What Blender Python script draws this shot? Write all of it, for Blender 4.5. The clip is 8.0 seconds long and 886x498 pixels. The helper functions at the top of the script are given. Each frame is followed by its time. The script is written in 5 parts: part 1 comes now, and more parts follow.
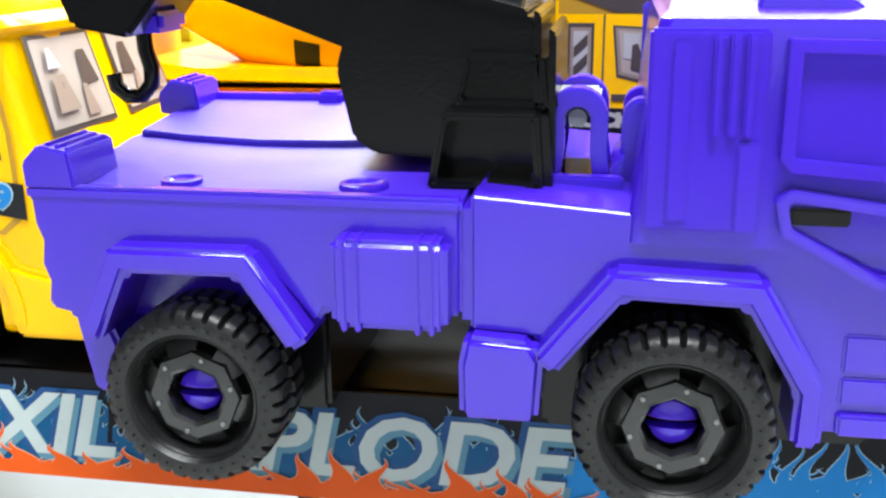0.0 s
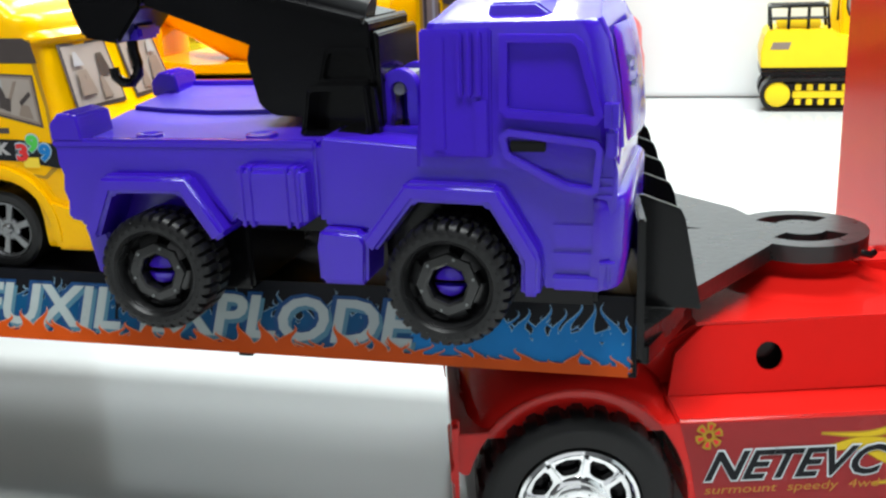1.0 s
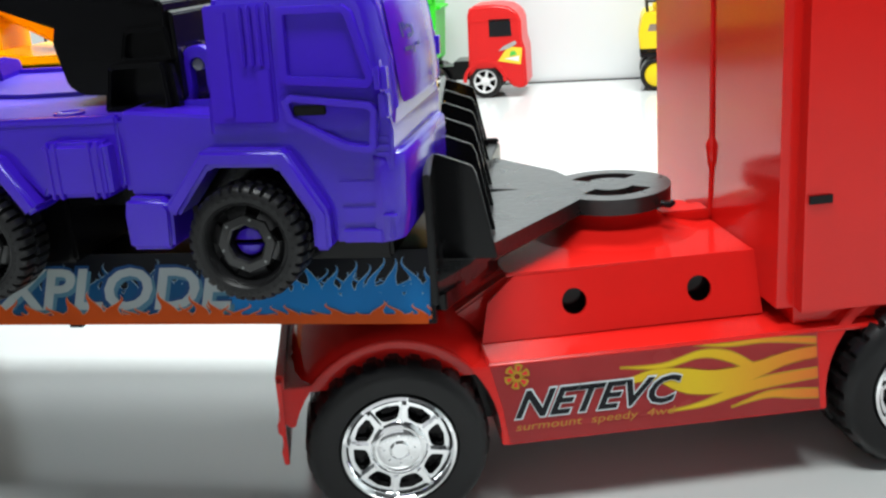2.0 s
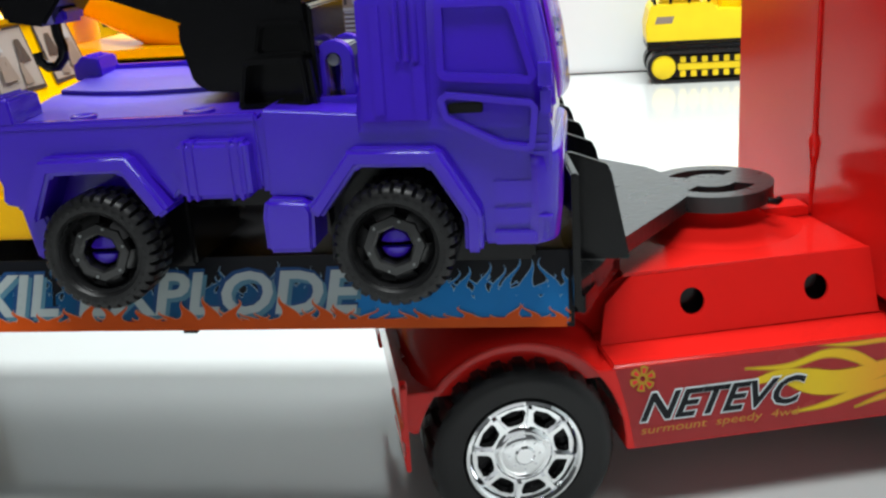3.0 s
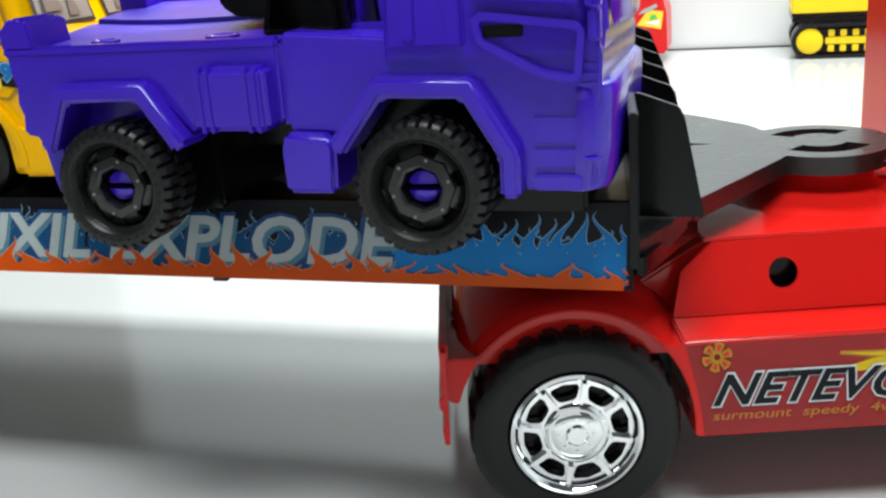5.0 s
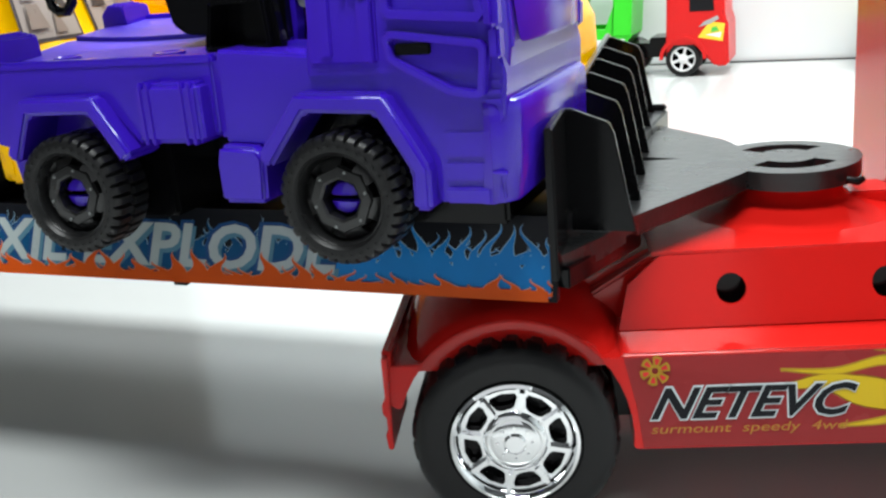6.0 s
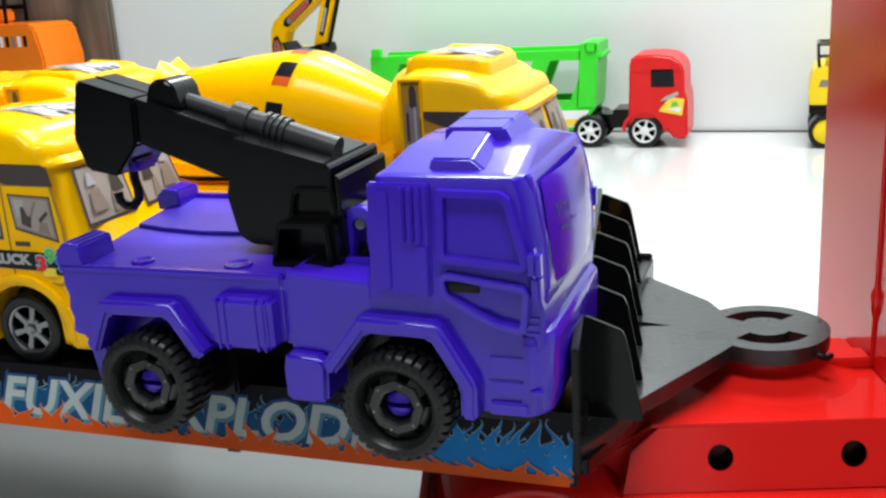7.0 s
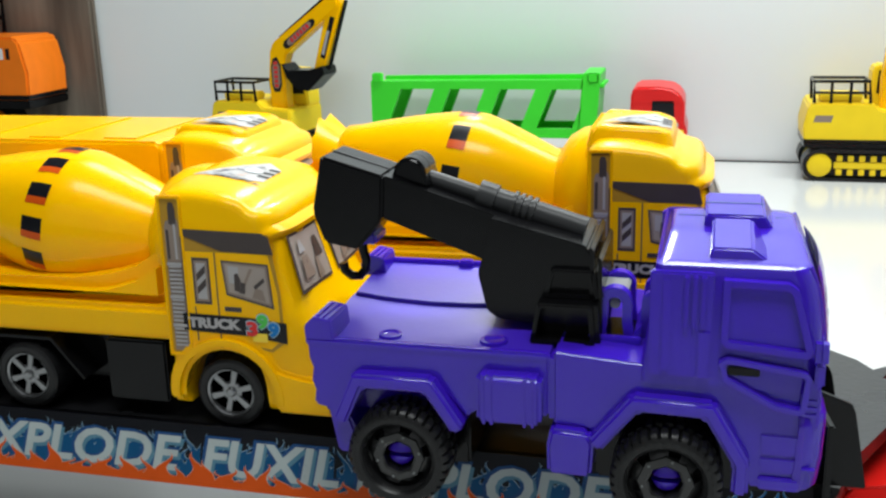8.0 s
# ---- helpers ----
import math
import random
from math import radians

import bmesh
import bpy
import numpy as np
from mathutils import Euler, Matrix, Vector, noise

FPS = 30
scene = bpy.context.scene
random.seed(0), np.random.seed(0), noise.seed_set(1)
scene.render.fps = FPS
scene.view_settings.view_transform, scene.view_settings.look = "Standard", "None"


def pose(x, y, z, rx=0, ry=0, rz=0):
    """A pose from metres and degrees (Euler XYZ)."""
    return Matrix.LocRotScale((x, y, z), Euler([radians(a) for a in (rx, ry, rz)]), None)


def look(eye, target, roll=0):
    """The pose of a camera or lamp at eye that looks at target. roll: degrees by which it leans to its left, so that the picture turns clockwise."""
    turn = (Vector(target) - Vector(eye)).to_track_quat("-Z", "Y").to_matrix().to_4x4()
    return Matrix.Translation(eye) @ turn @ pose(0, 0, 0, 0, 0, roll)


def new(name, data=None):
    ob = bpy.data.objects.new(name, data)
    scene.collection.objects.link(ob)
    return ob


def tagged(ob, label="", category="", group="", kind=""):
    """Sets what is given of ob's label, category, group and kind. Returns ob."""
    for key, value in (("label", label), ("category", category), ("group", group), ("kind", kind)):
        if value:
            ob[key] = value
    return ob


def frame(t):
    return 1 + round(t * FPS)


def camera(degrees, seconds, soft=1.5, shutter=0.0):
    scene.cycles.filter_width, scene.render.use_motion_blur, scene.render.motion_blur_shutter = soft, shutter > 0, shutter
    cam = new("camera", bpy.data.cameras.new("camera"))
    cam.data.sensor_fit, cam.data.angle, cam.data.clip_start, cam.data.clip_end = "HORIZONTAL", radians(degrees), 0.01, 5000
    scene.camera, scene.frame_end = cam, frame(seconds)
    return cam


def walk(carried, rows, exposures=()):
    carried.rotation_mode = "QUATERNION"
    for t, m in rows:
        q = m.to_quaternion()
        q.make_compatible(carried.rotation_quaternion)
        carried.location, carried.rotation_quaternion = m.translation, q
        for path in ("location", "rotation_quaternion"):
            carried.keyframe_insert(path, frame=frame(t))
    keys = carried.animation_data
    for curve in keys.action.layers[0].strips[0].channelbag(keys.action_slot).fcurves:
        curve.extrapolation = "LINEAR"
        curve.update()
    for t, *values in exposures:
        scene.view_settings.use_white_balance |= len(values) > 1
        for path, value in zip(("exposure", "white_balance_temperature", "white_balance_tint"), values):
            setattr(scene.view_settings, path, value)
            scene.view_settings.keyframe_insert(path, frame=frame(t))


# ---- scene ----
cam = camera(47.0, 8.0, soft=2.4)
PATH = [
    (0, (0.06977, -0.00065, 0.17554), (0.02831, 0.23531, 0.10411), -0.47),
    (0.5, (0.10555, -0.03346, 0.19149), (0.04524, 0.19725, 0.11641), -1.83),
    (1, (0.13772, -0.07762, 0.18170), (0.07560, 0.15394, 0.11084), -2.31),
    (1.5, (0.17490, -0.09340, 0.17785), (0.11087, 0.13750, 0.10655), -3.66),
    (1.7, (0.17712, -0.09296, 0.17409), (0.12058, 0.14012, 0.10355), -4.04),
    (2.8, (0.14343, -0.08896, 0.18079), (0.10827, 0.14607, 0.10316), -3.51),
    (3, (0.12768, -0.09011, 0.17807), (0.09088, 0.14568, 0.10357), -3.91),
    (3.5, (0.07609, -0.09158, 0.17008), (0.05392, 0.14694, 0.09857), -2.75),
    (4, (0.06874, -0.08926, 0.16104), (0.04266, 0.14932, 0.09104), -2.80),
    (4.5, (0.10272, -0.07736, 0.15762), (0.05466, 0.15729, 0.08601), -3.69),
    (4.7, (0.12298, -0.06961, 0.16144), (0.06442, 0.16085, 0.08426), -3.86),
    (5.8, (0.18051, -0.05513, 0.15332), (0.09050, 0.16688, 0.08182), -4.98),
    (6, (0.18596, -0.05558, 0.15923), (0.09366, 0.16536, 0.08735), -4.75),
    (6.5, (0.19529, -0.06567, 0.20495), (0.10737, 0.15725, 0.13369), -3.87),
    (7, (0.17523, -0.08300, 0.21740), (0.09455, 0.14348, 0.14887), -3.39),
    (7.5, (0.12534, -0.09303, 0.22757), (0.05173, 0.13581, 0.15892), -2.71),
    (8, (0.08626, -0.11422, 0.24397), (0.02483, 0.11840, 0.17606), -1.52),
]
EXPOSURES = [(0, 1.45), (0.5, 0.75), (1, 0.5), (1.5, 0.45), (3, 0.24), (3.5, 0.3), (4.5, 0.36), (6, 0.42), (6.5, 0.45), (7, 0.1), (7.5, -0.08), (8, -0.18)]
walk(cam, [(t, look(eye, target, roll)) for t, eye, target, roll in PATH], EXPOSURES)

# ---- light: two bright panels in the ceiling of a dim room ----
world = bpy.data.worlds.new("room_light")
scene.world = world
world.use_nodes = True
world.node_tree.nodes["Background"].inputs[0].default_value = (0.93, 0.97, 1.0, 1)
world.node_tree.nodes["Background"].inputs[1].default_value = 0.25
for lx, ly, wide, watts in ((0.15, -0.22, 0.7, 14.0), (0.30, 0.80, 1.3, 32.0)):
    lamp_data = bpy.data.lights.new("ceiling_panel", "AREA")
    lamp_data.shape, lamp_data.size, lamp_data.size_y = "RECTANGLE", wide, 0.30
    lamp_data.energy, lamp_data.color = watts, (0.95, 1.0, 0.995)
    lamp = new("ceiling_panel", lamp_data)
    lamp.matrix_world = pose(lx, ly, 1.30)
# added fill lamp behind the camera, brightens side faces and under the trailer
front_fill_data = bpy.data.lights.new("unseen_front_fill", "AREA")
front_fill_data.shape, front_fill_data.size, front_fill_data.size_y = "RECTANGLE", 1.5, 0.9
front_fill_data.energy, front_fill_data.color = 1.2, (0.93, 0.97, 1.0)
front_fill = new("unseen_front_fill", front_fill_data)
front_fill.matrix_world = look((0.1, -1.185, 0.75), (0.1, 0, 0.75))
back_data = bpy.data.lights.new("back_window_light", "AREA")
back_data.shape, back_data.size, back_data.size_y = "RECTANGLE", 0.15, 0.40
back_data.energy, back_data.color = 7.5, (0.95, 0.98, 1.0)
back = new("back_window_light", back_data)
back.matrix_world = look((-0.115, 1.145, 1.00), (-0.115, 0, 1.00))

U = 0.01  # the numbers below are centimetres
ROOT = {}


# ---- materials ----
def nodes_of(name):
    m = bpy.data.materials.new(name)
    m.use_nodes = True
    t = m.node_tree
    return m, t, t.nodes["Principled BSDF"]


def plastic(name, colour, rough=0.35, metal=0.0, spread=0.10, bump=0.03, grain=900.0, blotch=40.0, coat=0.0, sss=0.0, shine=0.22):
    """A moulded surface: slow tint changes, fine grain in the gloss, faint relief."""
    m, t, b = nodes_of(name)
    co = t.nodes.new("ShaderNodeTexCoord")
    slow = t.nodes.new("ShaderNodeTexNoise")
    slow.inputs["Scale"].default_value, slow.inputs["Detail"].default_value = blotch, 5
    fine = t.nodes.new("ShaderNodeTexNoise")
    fine.inputs["Scale"].default_value, fine.inputs["Detail"].default_value = grain, 4
    t.links.new(co.outputs["Object"], slow.inputs["Vector"])
    t.links.new(co.outputs["Object"], fine.inputs["Vector"])
    mix = t.nodes.new("ShaderNodeMix")
    mix.data_type = "RGBA"
    mix.inputs[6].default_value = (*[c * (1 - spread) for c in colour], 1)
    mix.inputs[7].default_value = (*[min(1, c * (1 + spread)) for c in colour], 1)
    t.links.new(slow.outputs["Fac"], mix.inputs[0])
    t.links.new(mix.outputs[2], b.inputs["Base Color"])
    ramp = t.nodes.new("ShaderNodeMapRange")
    ramp.inputs["To Min"].default_value, ramp.inputs["To Max"].default_value = rough * 0.75, min(1, rough * 1.3)
    t.links.new(slow.outputs["Fac"], ramp.inputs["Value"])
    t.links.new(ramp.outputs["Result"], b.inputs["Roughness"])
    b.inputs["Metallic"].default_value = metal
    b.inputs["Specular IOR Level"].default_value = shine
    b.inputs["Coat Weight"].default_value = coat
    b.inputs["Coat Roughness"].default_value = 0.06
    if sss:
        b.inputs["Subsurface Weight"].default_value = sss
        b.inputs["Subsurface Radius"].default_value = (0.005, 0.003, 0.008)
        b.inputs["Subsurface Scale"].default_value = 0.3
    if bump:
        bp = t.nodes.new("ShaderNodeBump")
        bp.inputs["Strength"].default_value, bp.inputs["Distance"].default_value = bump, 0.0006
        t.links.new(fine.outputs["Fac"], bp.inputs["Height"])
        t.links.new(bp.outputs["Normal"], b.inputs["Normal"])
    return m


PURPLE = plastic("purple_plastic", (0.040, 0.0095, 0.43), 0.17, spread=0.12, bump=0.04, sss=0.22, shine=0.45)
WORN = plastic("scuffed_purple_plastic", (0.040, 0.0095, 0.43), 0.40, spread=0.15, bump=0.08, grain=500, sss=0.10, shine=0.7)
BLACK = plastic("black_plastic", (0.003, 0.003, 0.0035), 0.17, spread=0.3, bump=0.04, grain=1400, shine=0.19)
CYL = plastic("grey_black_plastic", (0.030, 0.031, 0.032), 0.33, spread=0.2, bump=0.1)
DECK = plastic("black_deck_plastic", (0.007, 0.007, 0.008), 0.30, spread=0.3, bump=0.10, grain=1100, shine=0.35)
TONGUE = plastic("scuffed_grey_black_plastic", (0.012, 0.0125, 0.013), 0.28, spread=0.5, bump=0.22, grain=420, blotch=70, shine=0.45)
GREY = plastic("grey_plastic", (0.16, 0.17, 0.17), 0.4)
RUBBER = plastic("black_rubber", (0.006, 0.006, 0.0065), 0.36, spread=0.3, bump=0.15, grain=1600, shine=0.3)
DARKRIM = plastic("charcoal_rim", (0.008, 0.008, 0.0085), 0.27, spread=0.2, bump=0.1, shine=0.5)
YELLOW = plastic("yellow_plastic", (0.88, 0.47, 0.0), 0.2, spread=0.05, bump=0.03, sss=0.15, shine=0.15)
DRUM = plastic("orange_yellow_plastic", (1.0, 0.50, 0.0), 0.18, spread=0.05, bump=0.02, sss=0.35, shine=0.15)
RED = plastic("red_gloss_paint", (0.60, 0.012, 0.009), 0.13, spread=0.07, bump=0.02, grain=300, shine=0.35)
REDTOY = plastic("red_plastic", (0.62, 0.015, 0.015), 0.3)
GREEN = plastic("green_plastic", (0.045, 0.62, 0.03), 0.3)
ORANGE = plastic("orange_plastic", (0.85, 0.19, 0.01), 0.35)
YELLOWTOY = plastic("lemon_plastic", (0.83, 0.60, 0.015), 0.35)
CHROME = plastic("chrome", (0.90, 0.91, 0.92), 0.05, metal=1.0, spread=0.04, bump=0.0)
SILVER = plastic("silver_rim", (0.23, 0.233, 0.238), 0.2, metal=0.9, spread=0.08, bump=0.0)
WHITEPL = plastic("white_plastic", (0.75, 0.76, 0.76), 0.35)
TABLE = plastic("white_laminate", (0.52, 0.535, 0.53), 0.12, spread=0.03, bump=0.02, grain=250, blotch=4.0, shine=1.0)
WALL = plastic("white_board", (0.68, 0.72, 0.73), 0.55, spread=0.03, bump=0.04, grain=300, blotch=3.0)
# for surfaces out of view; kept dark so chrome and purple reflect dark
ROOM = plastic("dim_grey_unseen_room", (0.09, 0.09, 0.093), 0.7, spread=0.06, bump=0.04, grain=300, blotch=3.0)
PINK = plastic("red_sticker_film", (0.52, 0.052, 0.055), 0.25, spread=0.05, bump=0.0, coat=0.3)


def ink(name, colour, rough=0.3):
    return plastic(name, colour, rough, spread=0.12, bump=0.0, blotch=120)


INK_BLACK = ink("sticker_black", (0.006, 0.0065, 0.009))
INK_BLUE = ink("sticker_blue", (0.008, 0.17, 0.46))
INK_TEAL = ink("sticker_deep_blue", (0.004, 0.066, 0.165))
INK_NAVY = ink("sticker_navy", (0.015, 0.06, 0.17))
INK_WHITE = ink("sticker_white", (0.62, 0.66, 0.68))
INK_ORANGE = ink("sticker_orange", (0.56, 0.075, 0.006))
INK_YELLOW = ink("sticker_yellow", (0.82, 0.60, 0.05))
INK_OCHRE = ink("sticker_ochre", (0.40, 0.22, 0.02))
INK_GREY = ink("sticker_grey", (0.36, 0.35, 0.35))
INK_SCREEN = ink("sticker_brown_grey", (0.33, 0.28, 0.245))
INK_SOOT = ink("sticker_dark_brown_grey", (0.06, 0.048, 0.045))
INK_BROWN = ink("sticker_brown", (0.24, 0.185, 0.15))
INK_PALE = ink("sticker_pale_blue", (0.40, 0.55, 0.62))
INK_FAINT = ink("sticker_dull_ochre", (0.50, 0.20, 0.04))
INK_RED = ink("sticker_red", (0.6, 0.03, 0.03))
INK_CARD = ink("sticker_card_grey", (0.46, 0.45, 0.44))
INK_SHADE = ink("sticker_dull_blue", (0.08, 0.19, 0.26))
INK_PEACH = ink("sticker_peach", (0.72, 0.42, 0.30))
INK_LETTER = ink("sticker_letter_grey", (0.36, 0.41, 0.41))
INK_GREEN = ink("sticker_green", (0.08, 0.5, 0.08))


def flame_material():
    """Print that runs from yellow at the tips to orange at the root."""
    m, t, b = nodes_of("sticker_flame_print")
    co = t.nodes.new("ShaderNodeTexCoord")
    sp = t.nodes.new("ShaderNodeSeparateXYZ")
    rp = t.nodes.new("ShaderNodeValToRGB")
    mr = t.nodes.new("ShaderNodeMapRange")
    mr.inputs["From Min"].default_value, mr.inputs["From Max"].default_value = 0.092, 0.138
    rp.color_ramp.elements[0].color = (0.60, 0.41, 0.0, 1)
    rp.color_ramp.elements[1].color = (0.60, 0.075, 0.012, 1)
    t.links.new(co.outputs["Object"], sp.inputs[0])
    t.links.new(sp.outputs["X"], mr.inputs["Value"])
    t.links.new(mr.outputs["Result"], rp.inputs["Fac"])
    t.links.new(rp.outputs["Color"], b.inputs["Base Color"])
    b.inputs["Roughness"].default_value = 0.3
    return m


FLAME = flame_material()


def wood_material():
    m, t, b = nodes_of("grey_brown_wood")
    co = t.nodes.new("ShaderNodeTexCoord")
    mp = t.nodes.new("ShaderNodeMapping")
    mp.inputs["Scale"].default_value = (22, 22, 2.2)
    nz = t.nodes.new("ShaderNodeTexNoise")
    nz.inputs["Scale"].default_value, nz.inputs["Detail"].default_value = 1.6, 8
    rp = t.nodes.new("ShaderNodeValToRGB")
    rp.color_ramp.elements[0].position, rp.color_ramp.elements[0].color = 0.3, (0.07, 0.055, 0.042, 1)
    rp.color_ramp.elements[1].position, rp.color_ramp.elements[1].color = 0.7, (0.22, 0.185, 0.145, 1)
    t.links.new(co.outputs["Object"], mp.inputs["Vector"])
    t.links.new(mp.outputs["Vector"], nz.inputs["Vector"])
    t.links.new(nz.outputs["Fac"], rp.inputs["Fac"])
    t.links.new(rp.outputs["Color"], b.inputs["Base Color"])
    b.inputs["Roughness"].default_value = 0.6
    return m


WOOD = wood_material()


# ---- building helpers ----
def thing(name, at, rz=0.0, label="", category="", group="", shift=(0, 0, 0)):
    """A top-level empty at its base. shift: what is taken off the parts' numbers."""
    ob = new(name)
    ob.empty_display_size = 0.02
    ob.matrix_world = pose(at[0] * U, at[1] * U, at[2] * U, 0, 0, rz)
    ROOT[ob.name] = Vector(shift)
    return tagged(ob, label, category, group)


def part(name, bm, mat, parent, label="", angle=35, bevel=0.0, segs=2, even=False):
    """One bmesh as one mesh object under a thing or a part."""
    if bevel:
        bmesh.ops.remove_doubles(bm, verts=bm.verts, dist=1e-5)
        edges = [e for e in bm.edges if len(e.link_faces) == 2 and e.calc_face_angle(0) > 0.5]
        bmesh.ops.bevel(bm, geom=edges, offset=bevel, segments=segs, affect="EDGES", clamp_overlap=True)
    bmesh.ops.recalc_face_normals(bm, faces=bm.faces)
    off = ROOT.get(parent.name, Vector((0, 0, 0))) if parent else Vector((0, 0, 0))
    for v in bm.verts:
        v.co = (v.co - off) * U
    me = bpy.data.meshes.new(name)
    bm.to_mesh(me)
    bm.free()
    me.materials.append(mat)
    me.polygons.foreach_set("use_smooth", [True] * len(me.polygons))
    me.set_sharp_from_angle(angle=radians(angle))
    ob = new(name, me)
    ob.parent = parent
    if parent:
        ROOT[ob.name] = off
    if bevel or even:
        wn = ob.modifiers.new("even_shading", "WEIGHTED_NORMAL")
        wn.keep_sharp, wn.weight = True, 60
    if label:
        ob["label"] = label
    return ob


def box(x0, x1, y0, y1, z0, z1, bm=None):
    bm = bm or bmesh.new()
    v = [bm.verts.new((x, y, z)) for x in (x0, x1) for y in (y0, y1) for z in (z0, z1)]
    for f in ((0, 1, 3, 2), (4, 6, 7, 5), (0, 4, 5, 1), (2, 3, 7, 6), (0, 2, 6, 4), (1, 5, 7, 3)):
        bm.faces.new([v[i] for i in f])
    return bm


def prism(pts, y0, y1, bm=None, lean=0.0):
    """A side outline of (x, z) points drawn out from y0 to y1."""
    bm = bm or bmesh.new()
    zs = [p[1] for p in pts]
    a = [bm.verts.new((x, y0 + lean * (z - min(zs)), z)) for x, z in pts]
    b = [bm.verts.new((x, y1, z)) for x, z in pts]
    bm.faces.new(a)
    bm.faces.new(b[::-1])
    for i in range(len(pts)):
        j = (i + 1) % len(pts)
        bm.faces.new((a[i], b[i], b[j], a[j]))
    return bm


def slab(pts, z0, z1, bm=None):
    """A ground outline of (x, y) points drawn up from z0 to z1."""
    bm = bm or bmesh.new()
    a = [bm.verts.new((x, y, z0)) for x, y in pts]
    b = [bm.verts.new((x, y, z1)) for x, y in pts]
    bm.faces.new(a[::-1])
    bm.faces.new(b)
    for i in range(len(pts)):
        j = (i + 1) % len(pts)
        bm.faces.new((a[i], a[j], b[j], b[i]))
    return bm


def band(outer, inner, y0, y1, bm=None):
    """A frame between two side outlines with as many points."""
    bm = bm or bmesh.new()
    n = len(outer)
    rings = [[bm.verts.new((x, y, z)) for x, z in loop] for y in (y0, y1) for loop in (outer, inner)]
    for i in range(n):
        j = (i + 1) % n
        for p, q in ((0, 1), (1, 3), (3, 2), (2, 0)):
            bm.faces.new((rings[p][i], rings[p][j], rings[q][j], rings[q][i]))
    return bm


def inset(pts, d):
    """The outline moved inwards by d (points in turn, either way round)."""
    area = sum(a[0] * b[1] - b[0] * a[1] for a, b in zip(pts, pts[1:] + pts[:1]))
    s, out, n = (1 if area > 0 else -1), [], len(pts)
    for i in range(n):
        p, q, r = Vector(pts[i - 1]), Vector(pts[i]), Vector(pts[(i + 1) % n])
        e, f = (q - p).normalized(), (r - q).normalized()
        m = Vector((-e.y - f.y, e.x + f.x)) * s
        m.normalize()
        k = max(0.35, m.dot(Vector((-e.y, e.x)) * s))
        out.append(tuple(q + m * d / k))
    return out


def strip_outline(path, t):
    """An open line of (x, z) points made t thick on its right side."""
    n, off = len(path), []
    for i in range(n):
        e = (Vector(path[i]) - Vector(path[i - 1])).normalized() if i else None
        f = (Vector(path[i + 1]) - Vector(path[i])).normalized() if i < n - 1 else None
        d = ((e or f) + (f or e)).normalized()
        m = Vector((d.y, -d.x))
        base = e or f
        off.append(tuple(Vector(path[i]) + m * t / max(0.4, m.dot(Vector((base.y, -base.x))))))
    return list(path) + off[::-1]


def lathe(profile, c=(0, 0, 0), n=48, axis="y", bm=None, closed=False):
    """A profile of (radius, along) points turned about an axis through c."""
    bm = bm or bmesh.new()
    rings = []
    for r, s in profile:
        ring = []
        for i in range(n):
            a = 2 * math.pi * i / n
            u, v = r * math.cos(a), r * math.sin(a)
            p = (u, s, v) if axis == "y" else (s, u, v) if axis == "x" else (u, v, s)
            ring.append(bm.verts.new(Vector(p) + Vector(c)))
        rings.append(ring)
    pairs = list(zip(rings, rings[1:])) + ([(rings[-1], rings[0])] if closed else [])
    for a, b in pairs:
        for i in range(n):
            j = (i + 1) % n
            bm.faces.new((a[i], a[j], b[j], b[i]))
    if not closed:
        bm.faces.new(rings[0])
        bm.faces.new(rings[-1][::-1])
    return bm


def loft(rings, bm=None):
    bm = bm or bmesh.new()
    loops = [[bm.verts.new(p) for p in r] for r in rings]
    n = len(loops[0])
    for a, b in zip(loops, loops[1:]):
        for i in range(n):
            j = (i + 1) % n
            bm.faces.new((a[i], a[j], b[j], b[i]))
    bm.faces.new(loops[0][::-1])
    bm.faces.new(loops[-1])
    return bm


def rounded(x0, x1, y0, y1, radii, n=6):
    """A rectangle with its four corners rounded: radii at (x0,y0), (x1,y0), (x1,y1), (x0,y1)."""
    out = []
    for (cx, cy, a0), r in zip(((x0, y0, 180), (x1, y0, 270), (x1, y1, 0), (x0, y1, 90)), radii):
        ox, oy = (cx + r if cx == x0 else cx - r), (cy + r if cy == y0 else cy - r)
        for i in range(n + 1):
            a = radians(a0 + 90 * i / n)
            out.append((ox + r * math.cos(a), oy + r * math.sin(a)))
    return out


def tube(pts, r, n=10, bm=None):
    """A round bar along points."""
    bm = bm or bmesh.new()
    pts, rings = [Vector(p) for p in pts], []
    for i, p in enumerate(pts):
        d = (pts[min(i + 1, len(pts) - 1)] - pts[max(i - 1, 0)]).normalized()
        u = d.cross(Vector((0, 1, 0)))
        u = u.normalized() if u.length > 0.1 else d.cross(Vector((1, 0, 0))).normalized()
        w = d.cross(u)
        rings.append([bm.verts.new(p + r * (u * math.cos(2 * math.pi * k / n) + w * math.sin(2 * math.pi * k / n))) for k in range(n)])
    for a, b in zip(rings, rings[1:]):
        for i in range(n):
            j = (i + 1) % n
            bm.faces.new((a[i], a[j], b[j], b[i]))
    bm.faces.new(rings[0][::-1])
    bm.faces.new(rings[-1])
    return bm


def turned(bm, m):
    bmesh.ops.transform(bm, matrix=m, verts=bm.verts)
    return bm


def patch(pts, bm=None):
    """A thin flat print: one face through 3D points."""
    bm = bm or bmesh.new()
    bm.faces.new([bm.verts.new(p) for p in pts])
    return bm


